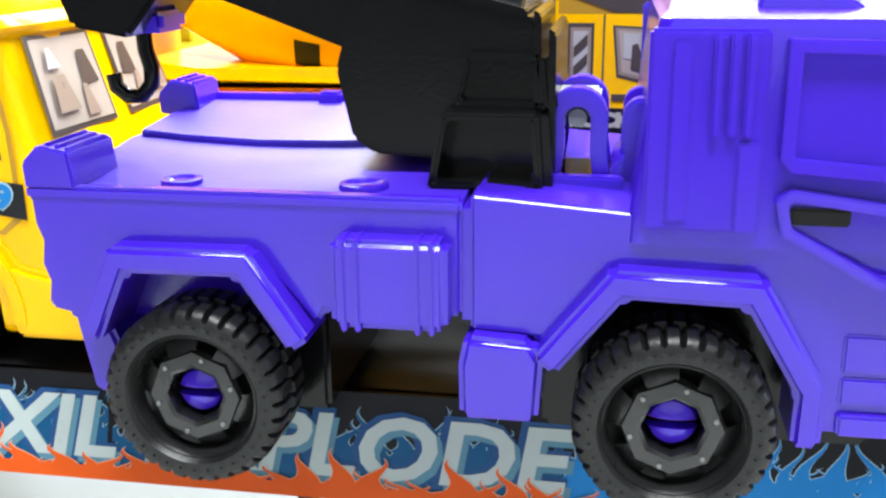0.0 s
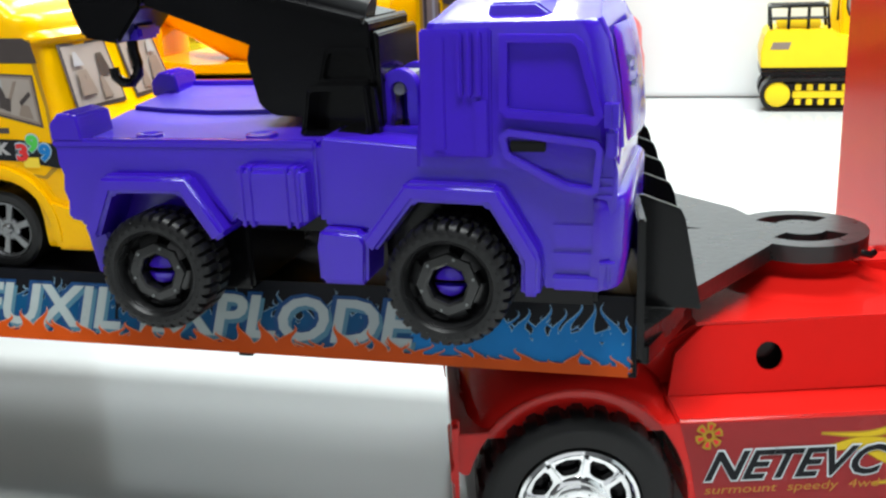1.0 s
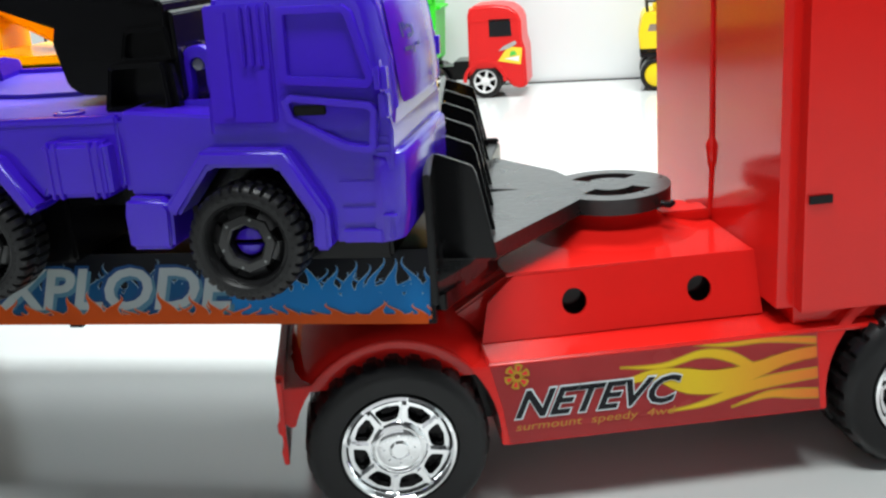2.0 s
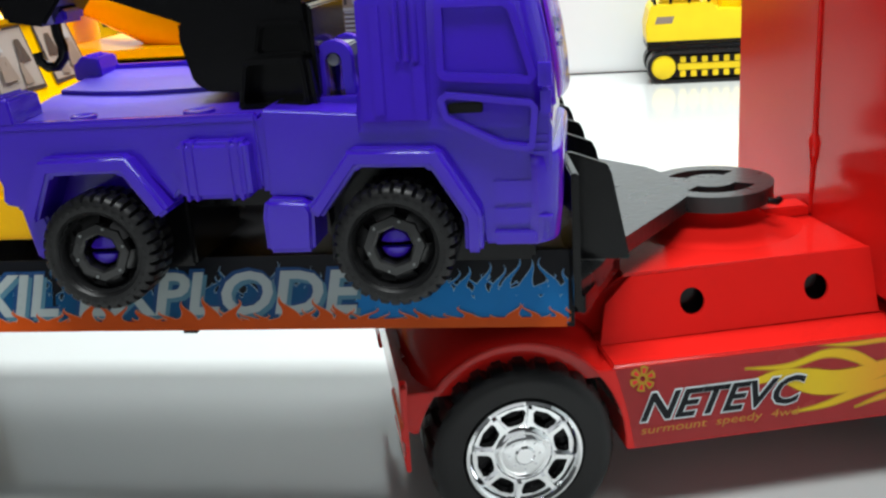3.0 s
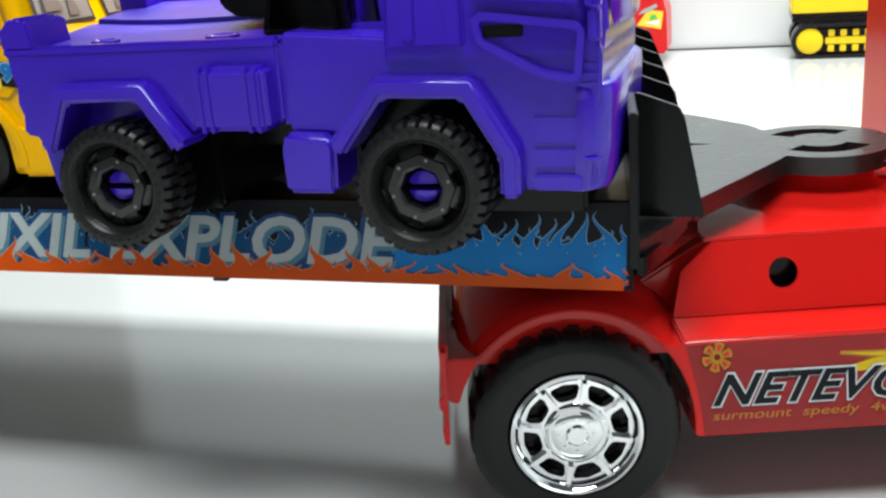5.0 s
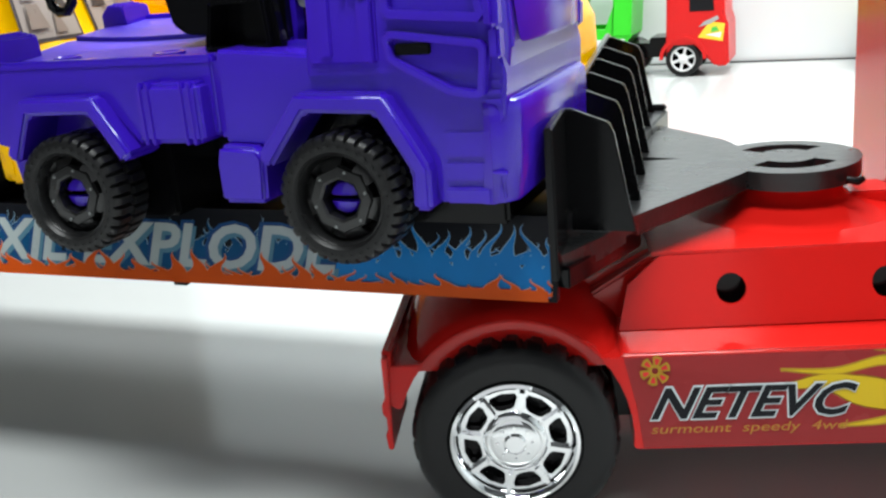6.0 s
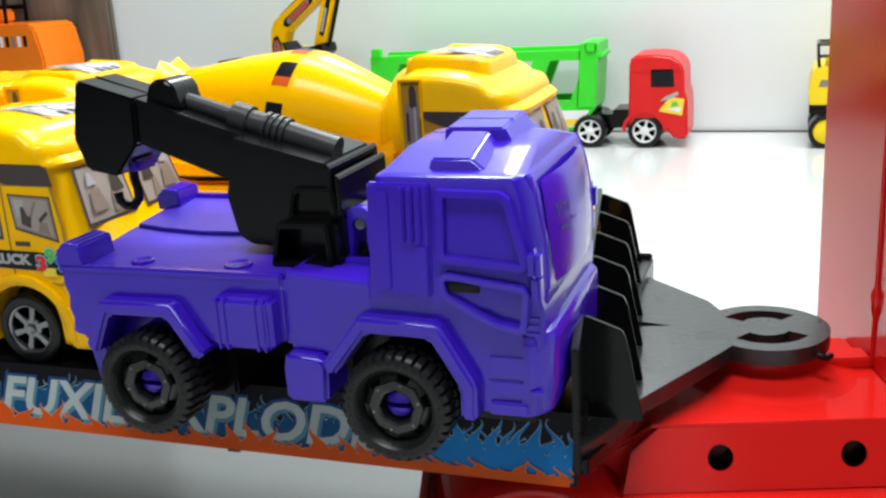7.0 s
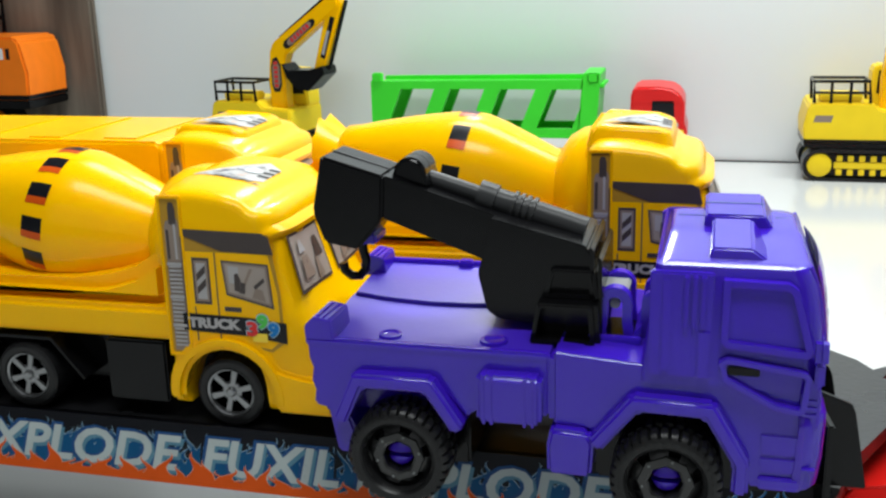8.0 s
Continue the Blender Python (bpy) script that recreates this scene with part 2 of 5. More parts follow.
def lettering(words, x0, x1, h, fat=0.0, lean=0.0, grow=0.0):
    """Words in the built-in font as a flat bmesh, x0 to x1 wide and h high, in (x, 0, z)."""
    cu = bpy.data.curves.new("words", "FONT")
    cu.body, cu.size, cu.offset, cu.shear, cu.resolution_u = words, 1.0, fat, lean, 3
    ob = bpy.data.objects.new("words", cu)
    scene.collection.objects.link(ob)
    bpy.context.view_layer.update()
    me = bpy.data.meshes.new_from_object(ob.evaluated_get(bpy.context.evaluated_depsgraph_get()))
    bm = bmesh.new()
    bm.from_mesh(me)
    bpy.data.objects.remove(ob)
    bpy.data.curves.remove(cu)
    bpy.data.meshes.remove(me)
    xs, ys = [v.co.x for v in bm.verts], [v.co.y for v in bm.verts]
    a, b, c, d = min(xs), max(xs), min(ys), max(ys)
    for v in bm.verts:
        x = x0 - grow + (v.co.x - a) / (b - a) * (x1 - x0 + 2 * grow)
        z = -grow + (v.co.y - c) / (d - c) * (h + 2 * grow)
        v.co = (x, 0, z)
    return bm


def on_plane(bm, place):
    """Moves (x, 0, h) points to place(x, h)."""
    for v in bm.verts:
        v.co = place(v.co.x, v.co.z)
    return bm


def tongues(x0, x1, low, high, width, seed, bm=None, base=0.0, edge=0.0):
    """A row of licking S-shaped flames between x0 and x1, from base up, in (x, 0, h); edge makes each a little fatter."""
    rnd, bm, x = random.Random(seed), bm or bmesh.new(), x0
    while x < x1:
        w = width * rnd.uniform(0.6, 1.4)
        h = rnd.uniform(low, high)
        sway, rows = rnd.choice((-1, 1, 1)) * rnd.uniform(0.10, 0.24), []
        for k in range(13):
            f = k / 12
            half = 0.5 * w * ((1 - f) ** 1.7 * 0.85 + 0.15 * (1 - f)) + edge * (1 - f ** 4)
            mid = x + w * 0.5 + sway * math.sin(f * 5.6) * (0.35 + f)
            z = base + (h + edge) * f
            rows.append((bm.verts.new((max(x0, min(x1, mid - half)), 0, z)), bm.verts.new((max(x0, min(x1, mid + half + 1e-3)), 0, z))))
        for (a, b), (c, d) in zip(rows, rows[1:]):
            bm.faces.new((a, b, d, c))
        x += w * rnd.uniform(0.55, 0.95)
    return bm


# ---- the room ----
FLOOR = 0.4


def structure(name, bm, mat, label, category, bevel=0.0):
    ob = part(name, bm, mat, None, bevel=bevel)
    return tagged(ob, label, category, kind="structure")


structure("floor", box(-160, 180, -120, 114, -4, FLOOR), TABLE, "glossy white laminate table top", "table top")
structure("wall_north", band([(-160, -4), (180, -4), (180, 150), (-160, 150)], [(-20.5, 78.5), (-2.5, 78.5), (-2.5, 121.5), (-20.5, 121.5)], 114, 117), WALL, "unseen matt white wall, pale for reflections board with a small window high up", "wall")
structure("window_2", band([(-20.5, 78.5), (-2.5, 78.5), (-2.5, 121.5), (-20.5, 121.5)], [(-19, 80), (-4, 80), (-4, 120), (-19, 120)], 113.7, 116), WHITEPL, "unseen white window frame", "window")
# south and west walls and ceiling are unseen, added to darken reflections
structure("wall_south", band([(-160, -4), (180, -4), (180, 150), (-160, 150)], [(-67, 29), (87, 29), (87, 121), (-67, 121)], -123, -120), ROOM, "unseen dim grey wall with an added wide window", "wall")
# added opening, out of view, that holds the front fill lamp
structure("added_window_1", band([(-67, 29), (87, 29), (87, 121), (-67, 121)], [(-65, 31), (85, 31), (85, 119), (-65, 119)], -122, -119.5), WHITEPL, "unseen white window frame", "window")
structure("wall_west", box(-163, -160, -123, 117, -4, 150), ROOM, "unseen dim grey wall", "wall")
# added wall out of view, white to lighten the windscreen's reflection
structure("wall_east", box(180, 183, -123, 117, -4, 150), WALL, "unseen matt white wall, pale for reflections", "wall")
structure("ceiling", box(-163, 183, -123, 117, 150, 154), ROOM, "unseen dim grey ceiling", "ceiling")
# no real trim: a black strip paints the shade in the gap
structure("trim", box(-71.9, 180, 113.6, 113.99, FLOOR, FLOOR + 0.13), BLACK, "thin black strip painting the shaded gap at the foot of the wall", "trim")
structure("wall_panel", box(-130, -72, 112.6, 114, FLOOR, 80), WOOD, "grey-brown weathered wooden panel against the white wall", "wall panel", bevel=0.4)
for fx, fy, half in ((15, -22, 37), (30, 80, 67)):
    fixture = thing("ceiling_light", (fx, fy, 131), label="white metal ceiling light housing above the table", category="ceiling light", group="ceiling lights over the table")
    part("frame", band([(-half, 0), (half, 0), (half, 6), (-half, 6)], [(1 - half, 0.0), (half - 1, 0.0), (half - 1, 6), (1 - half, 6)], -17, 17), WHITEPL, fixture)
    part("stem", box(-2, 2, -2, 2, 6, 19), WHITEPL, fixture)


def wthing(name, at, **tags):
    """A thing whose parts are given in the table's own coordinates."""
    return thing(name, at, shift=at, **tags)


def holed(outer, holes, to3, depth):
    """A flat plate with holes: outlines in (u, v), to3(u, v, d) places them, d from 0 to depth."""
    bm = bmesh.new()
    loops = [outer] + holes
    fronts = []
    for loop in loops:
        vs = [bm.verts.new(to3(u, v, 0)) for u, v in loop]
        fronts.append(vs)
        for i in range(len(vs)):
            bm.edges.new((vs[i], vs[(i + 1) % len(vs)]))
    bmesh.ops.triangle_fill(bm, edges=bm.edges[:], use_beauty=True, use_dissolve=False)
    tops = bm.faces[:]
    back = {}
    for loop, vs in zip(loops, fronts):
        for (u, v), w in zip(loop, vs):
            back[w] = bm.verts.new(to3(u, v, depth))
    for f in tops:
        bm.faces.new([back[w] for w in f.verts][::-1])
    for vs in fronts:
        for i in range(len(vs)):
            a, b = vs[i], vs[(i + 1) % len(vs)]
            bm.faces.new((a, b, back[b], back[a]))
    return bm


def circle(cx, cy, r, n=24, a0=0, a1=360):
    full = a1 - a0 == 360
    return [(cx + r * math.cos(radians(a0 + (a1 - a0) * i / (n if full else n - 1))), cy + r * math.sin(radians(a0 + (a1 - a0) * i / (n if full else n - 1)))) for i in range(n)]


def lugs(count, r0, r1, y0, y1, width, slant=0.0, bm=None):
    """Tread blocks round a wheel about the y axis."""
    bm = bm or bmesh.new()
    for i in range(count):
        a = 2 * math.pi * i / count
        vs = []
        for y, s in ((y0, -slant), (y1, slant)):
            for r, w in ((r0, width * 0.5), (r1, width * 0.36)):
                for d in (-w, w):
                    b = a + (d + s) / r1
                    vs.append(bm.verts.new((r * math.cos(b), y, r * math.sin(b))))
        for f in ((0, 1, 3, 2), (4, 6, 7, 5), (0, 4, 5, 1), (2, 3, 7, 6), (0, 2, 6, 4), (1, 5, 7, 3)):
            bm.faces.new([vs[k] for k in f])
    return bm


def treaded(profile, count, n_per=4):
    """A tyre skin about the y axis in one piece. Profile: (radius, y, tread depth, phase); the tread is cut in by depth."""
    bm, n, rings = bmesh.new(), count * n_per, []
    for r, y, depth, phase in profile:
        ring = []
        for i in range(n):
            a = 2 * math.pi * i / n
            low = depth and ((i + phase) % n_per) == 0
            rr = r - (depth if low else 0)
            ring.append(bm.verts.new((rr * math.cos(a), y, rr * math.sin(a))))
        rings.append(ring)
    for a, b in zip(rings, rings[1:] + rings[:1]):
        for i in range(n):
            j = (i + 1) % n
            bm.faces.new((a[i], a[j], b[j], b[i]))
    return bm


def move(bm, c):
    return turned(bm, Matrix.Translation(c))


# ---- wheels; each faces -y, with its outer face at y = 0 ----
def dark_wheel(parent, c, flip=False):
    """Knobbly black tyre on a charcoal hub with a purple axle end."""
    f = Matrix.Diagonal((1, -1 if flip else 1, 1, 1))

    def put(name, bm, mat, over, label="", angle=30):
        return part(name, move(turned(bm, f @ Matrix.Diagonal((1.05, 1, 1.05, 1))), c), mat, over, label, angle)

    t = treaded([(1.02, 0.10, 0, 0), (1.08, 0.02, 0, 0), (1.24, 0.0, 0, 0), (1.34, 0.04, 0.05, 0), (1.42, 0.12, 0.11, 0), (1.45, 0.22, 0.13, 0), (1.45, 0.62, 0.13, 0), (1.33, 0.65, 0, 0), (1.33, 0.71, 0, 0), (1.45, 0.74, 0.13, 2), (1.45, 1.2, 0.13, 2), (1.42, 1.3, 0.11, 2), (1.3, 1.38, 0, 0), (1.0, 1.38, 0, 0), (0.95, 0.3, 0, 0)], 33, 5)
    tyre = put("tyre", t, RUBBER, parent, "black rubber tyre with moulded tread")
    for i in range(33):
        a = 2 * math.pi * (i + 0.6) / 33
        put("tyre_stud", lathe([(0.022, -0.025), (0.022, 0.04)], (1.2 * math.cos(a), 0, 1.2 * math.sin(a)), 6), RUBBER, tyre)
    r = lathe([(1.04, 0.12), (1.0, 0.10), (0.97, 0.16), (0.93, 0.42), (0.66, 0.62), (0.6, 0.60), (0.6, 1.3), (1.0, 1.3)], n=48, closed=True)
    rim = put("rim", r, DARKRIM, parent, "charcoal plastic rim")
    h = lathe([(0.74, 0.62), (0.77, 0.30), (0.72, 0.20), (0.52, 0.18), (0.46, 0.22), (0.45, 0.55), (0.45, 0.62)], n=8, closed=False)
    put("hub", h, DARKRIM, rim, "charcoal eight-sided hub")
    for i in range(6):
        a = math.pi / 3 * i + 0.26
        p = (0.62 * math.cos(a), 0.155, 0.62 * math.sin(a))
        put("bolt", lathe([(0.035, 0.0), (0.035, 0.06)], p, 8), GREY, rim)
        web = bmesh.new()
        loft([[(r * math.cos(b), y, r * math.sin(b)) for b in (a + 0.2, a + 0.36, a + 0.52, a + 0.68, a + 0.84)] + [(r * math.cos(b), y + 0.2, r * math.sin(b)) for b in (a + 0.84, a + 0.68, a + 0.52, a + 0.36, a + 0.2)] for r, y in ((0.68, 0.24), (0.78, 0.28), (0.87, 0.36), (0.95, 0.44))], web)
        put("spoke", web, DARKRIM, rim, "broad spoke between two openings")
    for s in (-1, 1):
        k = lathe([(0.02, -0.12), (0.20, -0.10), (0.33, -0.03), (0.38, 0.10), (0.38, 0.4)], (0, 0.46, 0), 24)
        for v in k.verts:
            v.co.z = s * max(0.075, abs(v.co.z) if s * v.co.z > 0 else 0.075)
        put("axle_end", k, PURPLE, rim, "purple plastic axle end, slotted")
    return tyre


def chrome_wheel(parent, c, flip=False):
    """Wide black tyre with a bright chromed rim."""
    f = Matrix.Diagonal((1, -1 if flip else 1, 1, 1))

    def put(name, bm, mat, over, label="", angle=30):
        k = 1.0 if name == "tyre" else 0.93
        return part(name, move(turned(bm, f @ Matrix.Diagonal((k, 1, k, 1))), c), mat, over, label, angle)

    t = treaded([(1.74, 0.22, 0, 0), (1.80, 0.06, 0, 0), (2.25, 0.0, 0, 0), (2.5, 0.05, 0, 0), (2.66, 0.18, 0.0, 0), (2.74, 0.34, 0.14, 0), (2.78, 0.5, 0.2, 0), (2.78, 1.25, 0.2, 1), (2.58, 1.3, 0, 0), (2.58, 1.45, 0, 0), (2.78, 1.5, 0.2, 3), (2.78, 2.4, 0.2, 2), (2.5, 2.75, 0, 0), (1.9, 2.75, 0, 0), (1.68, 0.5, 0, 0)], 26, 5)
    put("tyre", t, RUBBER, parent, "black rubber tyre with a smooth side wall")
    rim = put("rim", lathe([(1.90, 0.20), (1.84, 0.02), (1.74, -0.02), (1.66, 0.06), (1.58, 0.22), (1.50, 0.50), (1.50, 0.9), (1.90, 0.9)], n=72, closed=True), CHROME, parent, "bright chrome rim")
    put("rim_back", lathe([(1.58, 0.62), (0.2, 0.62), (0.2, 0.8), (1.58, 0.8)], n=48, closed=True), BLACK, rim, "black inside of the rim")
    pockets = []
    for i in range(8):
        a = 45 * i + 12
        pockets.append([(r * math.cos(radians(a + d)), r * math.sin(radians(a + d))) for r, d in ((1.02, -9), (1.08, -14), (1.36, -17.5), (1.47, -15), (1.50, 0), (1.47, 15), (1.36, 17.5), (1.08, 14), (1.02, 9), (1.0, 0))])
    put("rim_disc", holed(circle(0, 0, 1.60, 48), pockets, lambda u, v, d: (u, 0.24 - 0.10 * (1.6 - math.hypot(u, v)) + d, v), 0.30), CHROME, rim, "chrome disc with eight open pockets")
    put("hub", lathe([(0.0001, -0.02), (0.26, -0.02), (0.33, 0.03), (0.60, 0.04), (0.70, 0.09), (0.78, 0.07), (0.86, 0.10), (0.95, 0.20), (0.95, 0.32)], n=48), CHROME, rim, "chrome hub cap")
    for i in range(8):
        a = 2 * math.pi * i / 8
        put("bolt", lathe([(0.05, -0.04), (0.05, 0.1)], (0.5 * math.cos(a), 0.04, 0.5 * math.sin(a)), 8), CHROME, rim)
        b = radians(45 * i + 12 + 22.5)
        s = box(1.0, 1.56, 0.06, 0.2, -0.07, 0.07)
        put("rim_rib", turned(s, Matrix.Rotation(-b, 4, "Y")), CHROME, rim)


def small_wheel(parent, c, flip=False, R=1.25, mat=None, spokes=6, width=1.2):
    """Small black wheel with a six-spoked rim."""
    f = Matrix.Diagonal((1, -1 if flip else 1, 1, 1))
    k = R / 1.25

    def put(name, bm, m, over, label="", angle=30):
        return part(name, move(turned(bm, f @ Matrix.Diagonal((k, 1, k, 1))), c), m, over, label, angle)

    t = treaded([(0.86, 0.12, 0, 0), (0.90, 0.02, 0, 0), (1.10, 0.0, 0, 0), (1.2, 0.06, 0, 0), (1.25, 0.2, 0.05, 0), (1.25, width - 0.15, 0.05, 1), (1.1, width, 0, 0), (0.84, width, 0, 0), (0.80, 0.3, 0, 0)], 24, 3)
    put("tyre", t, RUBBER, parent, "black rubber tyre")
    rim = put("rim", lathe([(0.88, 0.10), (0.85, 0.05), (0.78, 0.08), (0.76, 0.2), (0.88, 0.3)], n=40, closed=True), mat or SILVER, parent, "silver rim")
    put("rim_back", lathe([(0.8, 0.32), (0.001, 0.32), (0.001, 0.4), (0.8, 0.4)], n=32), BLACK, rim, "dark inside of the rim")
    for i in range(spokes):
        a = 2 * math.pi * i / spokes + 0.3
        s = box(0.14, 0.80, 0.12, 0.25, -0.07, 0.07)
        for v in s.verts:
            if v.co.x > 0.5:
                v.co.z *= 1.5
        put("spoke", turned(s, Matrix.Rotation(-a, 4, "Y")), mat or SILVER, rim)
    put("hub_plate", lathe([(0.001, 0.13), (0.30, 0.13), (0.36, 0.17), (0.36, 0.3)], n=24), mat or SILVER, rim)
    put("hub", lathe([(0.001, 0.02), (0.12, 0.02), (0.17, 0.07), (0.18, 0.25)], n=16), mat or SILVER, rim)


# ---- the trailer: a long black two-lane deck with printed sides ----
trailer = wthing("toy_trailer", (-18, 24.5, 0), label="long black plastic toy trailer deck with flame-printed side strips", category="toy trailer")
deck = part("deck", box(-48, 12.15, 17.0, 32.8, 8.3, 9.28), DECK, trailer, "matt black moulded deck floor", bevel=0.05)
part("lip", box(-48, 12.12, 17.04, 17.30, 9.28, 9.5), DECK, deck, bevel=0.06)
part("far_lane", box(-47.8, 10.5, 24.3, 32.45, 9.28, 9.8), DECK, deck, "raised far lane of the deck", bevel=0.06)
part("lip", box(-48, 12.12, 32.5, 32.76, 9.28, 9.5), DECK, deck, bevel=0.06)
for x in (-44, -33, -22, -11, 0):
    part("deck_rib", box(x, x + 0.4, 17.4, 24.2, 9.282, 9.33), DECK, deck)


def side_place(k):
    return lambda x, h: Vector((x, 16.50 + 0.25 * h - 0.012 * k, 7.5 + h))


skirt = bmesh.new()
for x in (-48, 12.2):
    for y, z in ((16.50, 7.5), (17.0, 9.5), (17.25, 9.5), (16.75, 7.5)):
        skirt.verts.new((x, y, z))
skirt.verts.ensure_lookup_table()
for f in ((0, 1, 2, 3), (7, 6, 5, 4), (0, 4, 5, 1), (1, 5, 6, 2), (2, 6, 7, 3), (3, 7, 4, 0)):
    skirt.faces.new([skirt.verts[i] for i in f])
side = part("side_strip", skirt, INK_BLACK, trailer, "printed side strip with black ground, blue and orange flames")


def print_pieces(name, bm, k, mat):
    """Each flame of a print as a part of its own; later ones lie a hair higher."""
    bm.verts.ensure_lookup_table()
    bm.faces.index_update()
    left, i = list(bm.faces), 0
    while left:
        todo, piece = [left.pop(0)], []
        while todo:
            f = todo.pop()
            piece.append(f)
            for e in f.edges:
                for g in e.link_faces:
                    if g in left:
                        left.remove(g)
                        todo.append(g)
        one, seen = bmesh.new(), {}
        for f in sorted(piece, key=lambda f: f.index):
            for v in f.verts:
                if v not in seen:
                    seen[v] = one.verts.new(v.co)
            one.faces.new([seen[v] for v in f.verts])
        part(name, on_plane(one, side_place(k + 0.004 * (i % 100))), mat, side)
        i += 1
    bm.free()


def fill(x0, x1, h0, h1, bm):
    bm.faces.new([bm.verts.new(p) for p in ((x0, 0, h0), (x1, 0, h0), (x1, 0, h1), (x0, 0, h1))])


blue_spans = [(-24.0, -18.7, 1.25, 31), (-18.6, -17.3, 1.0, 32), (-17.2, -8.7, 1.2, 33), (-8.6, -7.5, 0.9, 34), (-7.4, -2.7, 1.2, 35), (-2.6, -1.9, 0.85, 36), (-1.8, 6.2, 1.05, 37), (6.2, 12.05, 0.95, 38)]
edge_line, blue, deep = bmesh.new(), bmesh.new(), bmesh.new()
for x0, x1, top, seed in blue_spans:
    own = blue if x0 > 6 else deep
    for bm, e in ((edge_line, 0.014), (own, 0.0)):
        tongues(x0, x1, 1.75 - top, 2.1 - top, 0.55, seed, bm, top - 0.25, e)
        tongues(x0, x1, 0.35, 0.6, 0.36, seed + 40, bm, top - 0.1, e)
    fill(x0, x1, 0.1, top - 0.2, own)
print_pieces("flame_edge", edge_line, 0.6, INK_PALE)
print_pieces("blue_flame", blue, 1.2, INK_BLUE)
print_pieces("blue_flame", deep, 1.2, INK_TEAL)
for words, x0, x1 in (("FUXIL", -22.5, -17.9), ("EXPLODE", -16.7, -8.2), ("FUXIL", -7.38, -2.5), ("EXPLODE", -1.9, 6.42)):
    part("letter_outline", on_plane(move(lettering(words, x0, x1, 1.2, 0.07, 0.14, 0.09), (-0.05, 0, 0.42)), side_place(2.4)), INK_NAVY, side, "dark blue outline of the words")
    part("letter_shade", on_plane(move(lettering(words, x0, x1, 1.2, 0.035, 0.14, 0.02), (0.09, 0, 0.32)), side_place(3)), INK_SHADE, side, "dull blue drop shade of the words")
    part("letters", on_plane(move(lettering(words, x0, x1, 1.2, 0.026, 0.14), (0, 0, 0.42)), side_place(3.8)), INK_LETTER, side, "pale capital letters")
edge_line, orange = bmesh.new(), bmesh.new()
for bm, e in ((edge_line, 0.014), (orange, 0.0)):
    tongues(-24, 6.2, 0.3, 1.0, 0.85, 21, bm, 0.15, e)
    tongues(-24, 12.1, 0.15, 0.5, 0.5, 22, bm, 0.15, e)
for x in range(-24, 12, 4):
    fill(x, min(12.1, x + 4), 0.02, 0.28, orange)
print_pieces("flame_edge", edge_line, 4.4, INK_PEACH)
print_pieces("orange_flame", orange, 5, INK_ORANGE)

# the stop at the front of the deck stands a little askew; its ribs, the tongue and the coupling ring
def askew(bm):
    for v in bm.verts:
        v.co.x -= 0.1415 * (v.co.y - 16.0)
        v.co.z += 0.02 * (v.co.y - 16.0)
    return bm


rack = part("front_stop", askew(box(12.22, 12.42, 16.0, 33.1, 8.2, 11.8)), BLACK, trailer, "upright black stop plate with slanting ribs", bevel=0.04)
for i in range(6):
    y = 18.4 + 2.74 * i
    part("stop_rib", askew(prism([(12.40, 11.77), (12.55, 11.77), (13.5, 11.42), (13.62, 11.15), (14.05, 8.9), (14.08, 8.7), (12.40, 8.7)], y, y + 0.18)), BLACK, rack, bevel=0.03)
part("sill", slab([(12.15, 16.75), (12.5, 16.65), (13.5, 20.2), (11.9, 31.0), (10.6, 33.0), (9.8, 33.0)], 7.8, 8.35), BLACK, trailer, "black lower sill plate", bevel=0.04)
RING = (16.8, 26.3)
tongue_outline = [(12.3, 16.7), (12.95, 18.1), (13.4, 19.9), (13.6, 20.3), (15.6, 24.0)] + circle(RING[0], RING[1], 2.1, 40, -118, 140) + [(14.7, 28.6), (11.9, 31.4), (10.4, 32.4)]
slots = []
for a in (105, 285):
    slots.append(circle(RING[0], RING[1], 1.52, 12, a - 52, a + 52) + circle(RING[0], RING[1], 0.82, 12, a + 52, a - 52))
slots.append([(12.35, 25.55), (13.7, 25.84), (12.35, 26.08)])
part("tongue", holed(tongue_outline, slots, lambda u, v, d: (u, v, 8.62 + 0.034 * min(10.0, v - 16.7) - d), 0.55), TONGUE, trailer, "black tongue ending in a slotted coupling ring")
part("ring_burr", tube([(18.5, 24.9, 8.55), (18.8, 24.85, 8.5), (18.9, 25.0, 8.55)], 0.12, 7), BLACK, trailer, "ragged moulding burr on the ring", angle=60)
part("burr", box(1.2, 1.6, 16.52, 16.7, 7.40, 7.52), BLACK, trailer)
part("axle_block", box(-47, -42.5, 19, 30, 4.0, 8.3), DECK, trailer, bevel=0.2)
for y, fl in ((17.4, False), (32.2, True)):
    chrome_wheel(trailer, (-44.7, y, 2.78), fl)

# ---- the purple breakdown truck ----
purple = thing("toy_crane_truck", (4.95, 17.95, 9.05), shift=(4.6, 18.7, 9.05), label="purple plastic toy crane truck standing across the trailer's near edge", category="toy truck")
N, F = 15.5, 22.0
bed = prism([(-2.85, 13.75), (4.32, 13.75), (4.32, 11.95), (2.1, 11.95), (1.95, 11.7), (1.0, 12.75), (-1.2, 12.75), (-1.72, 11.7), (-1.45, 10.9), (-1.7, 10.25), (-2.05, 10.25), (-2.3, 11.65), (-2.75, 11.75), (-2.68, 12.2), (-2.78, 12.5), (-2.72, 12.9), (-2.82, 13.2)], N, F)
part("rear_bed", bed, PURPLE, purple, "moulded purple cargo bed", bevel=0.08, segs=3)
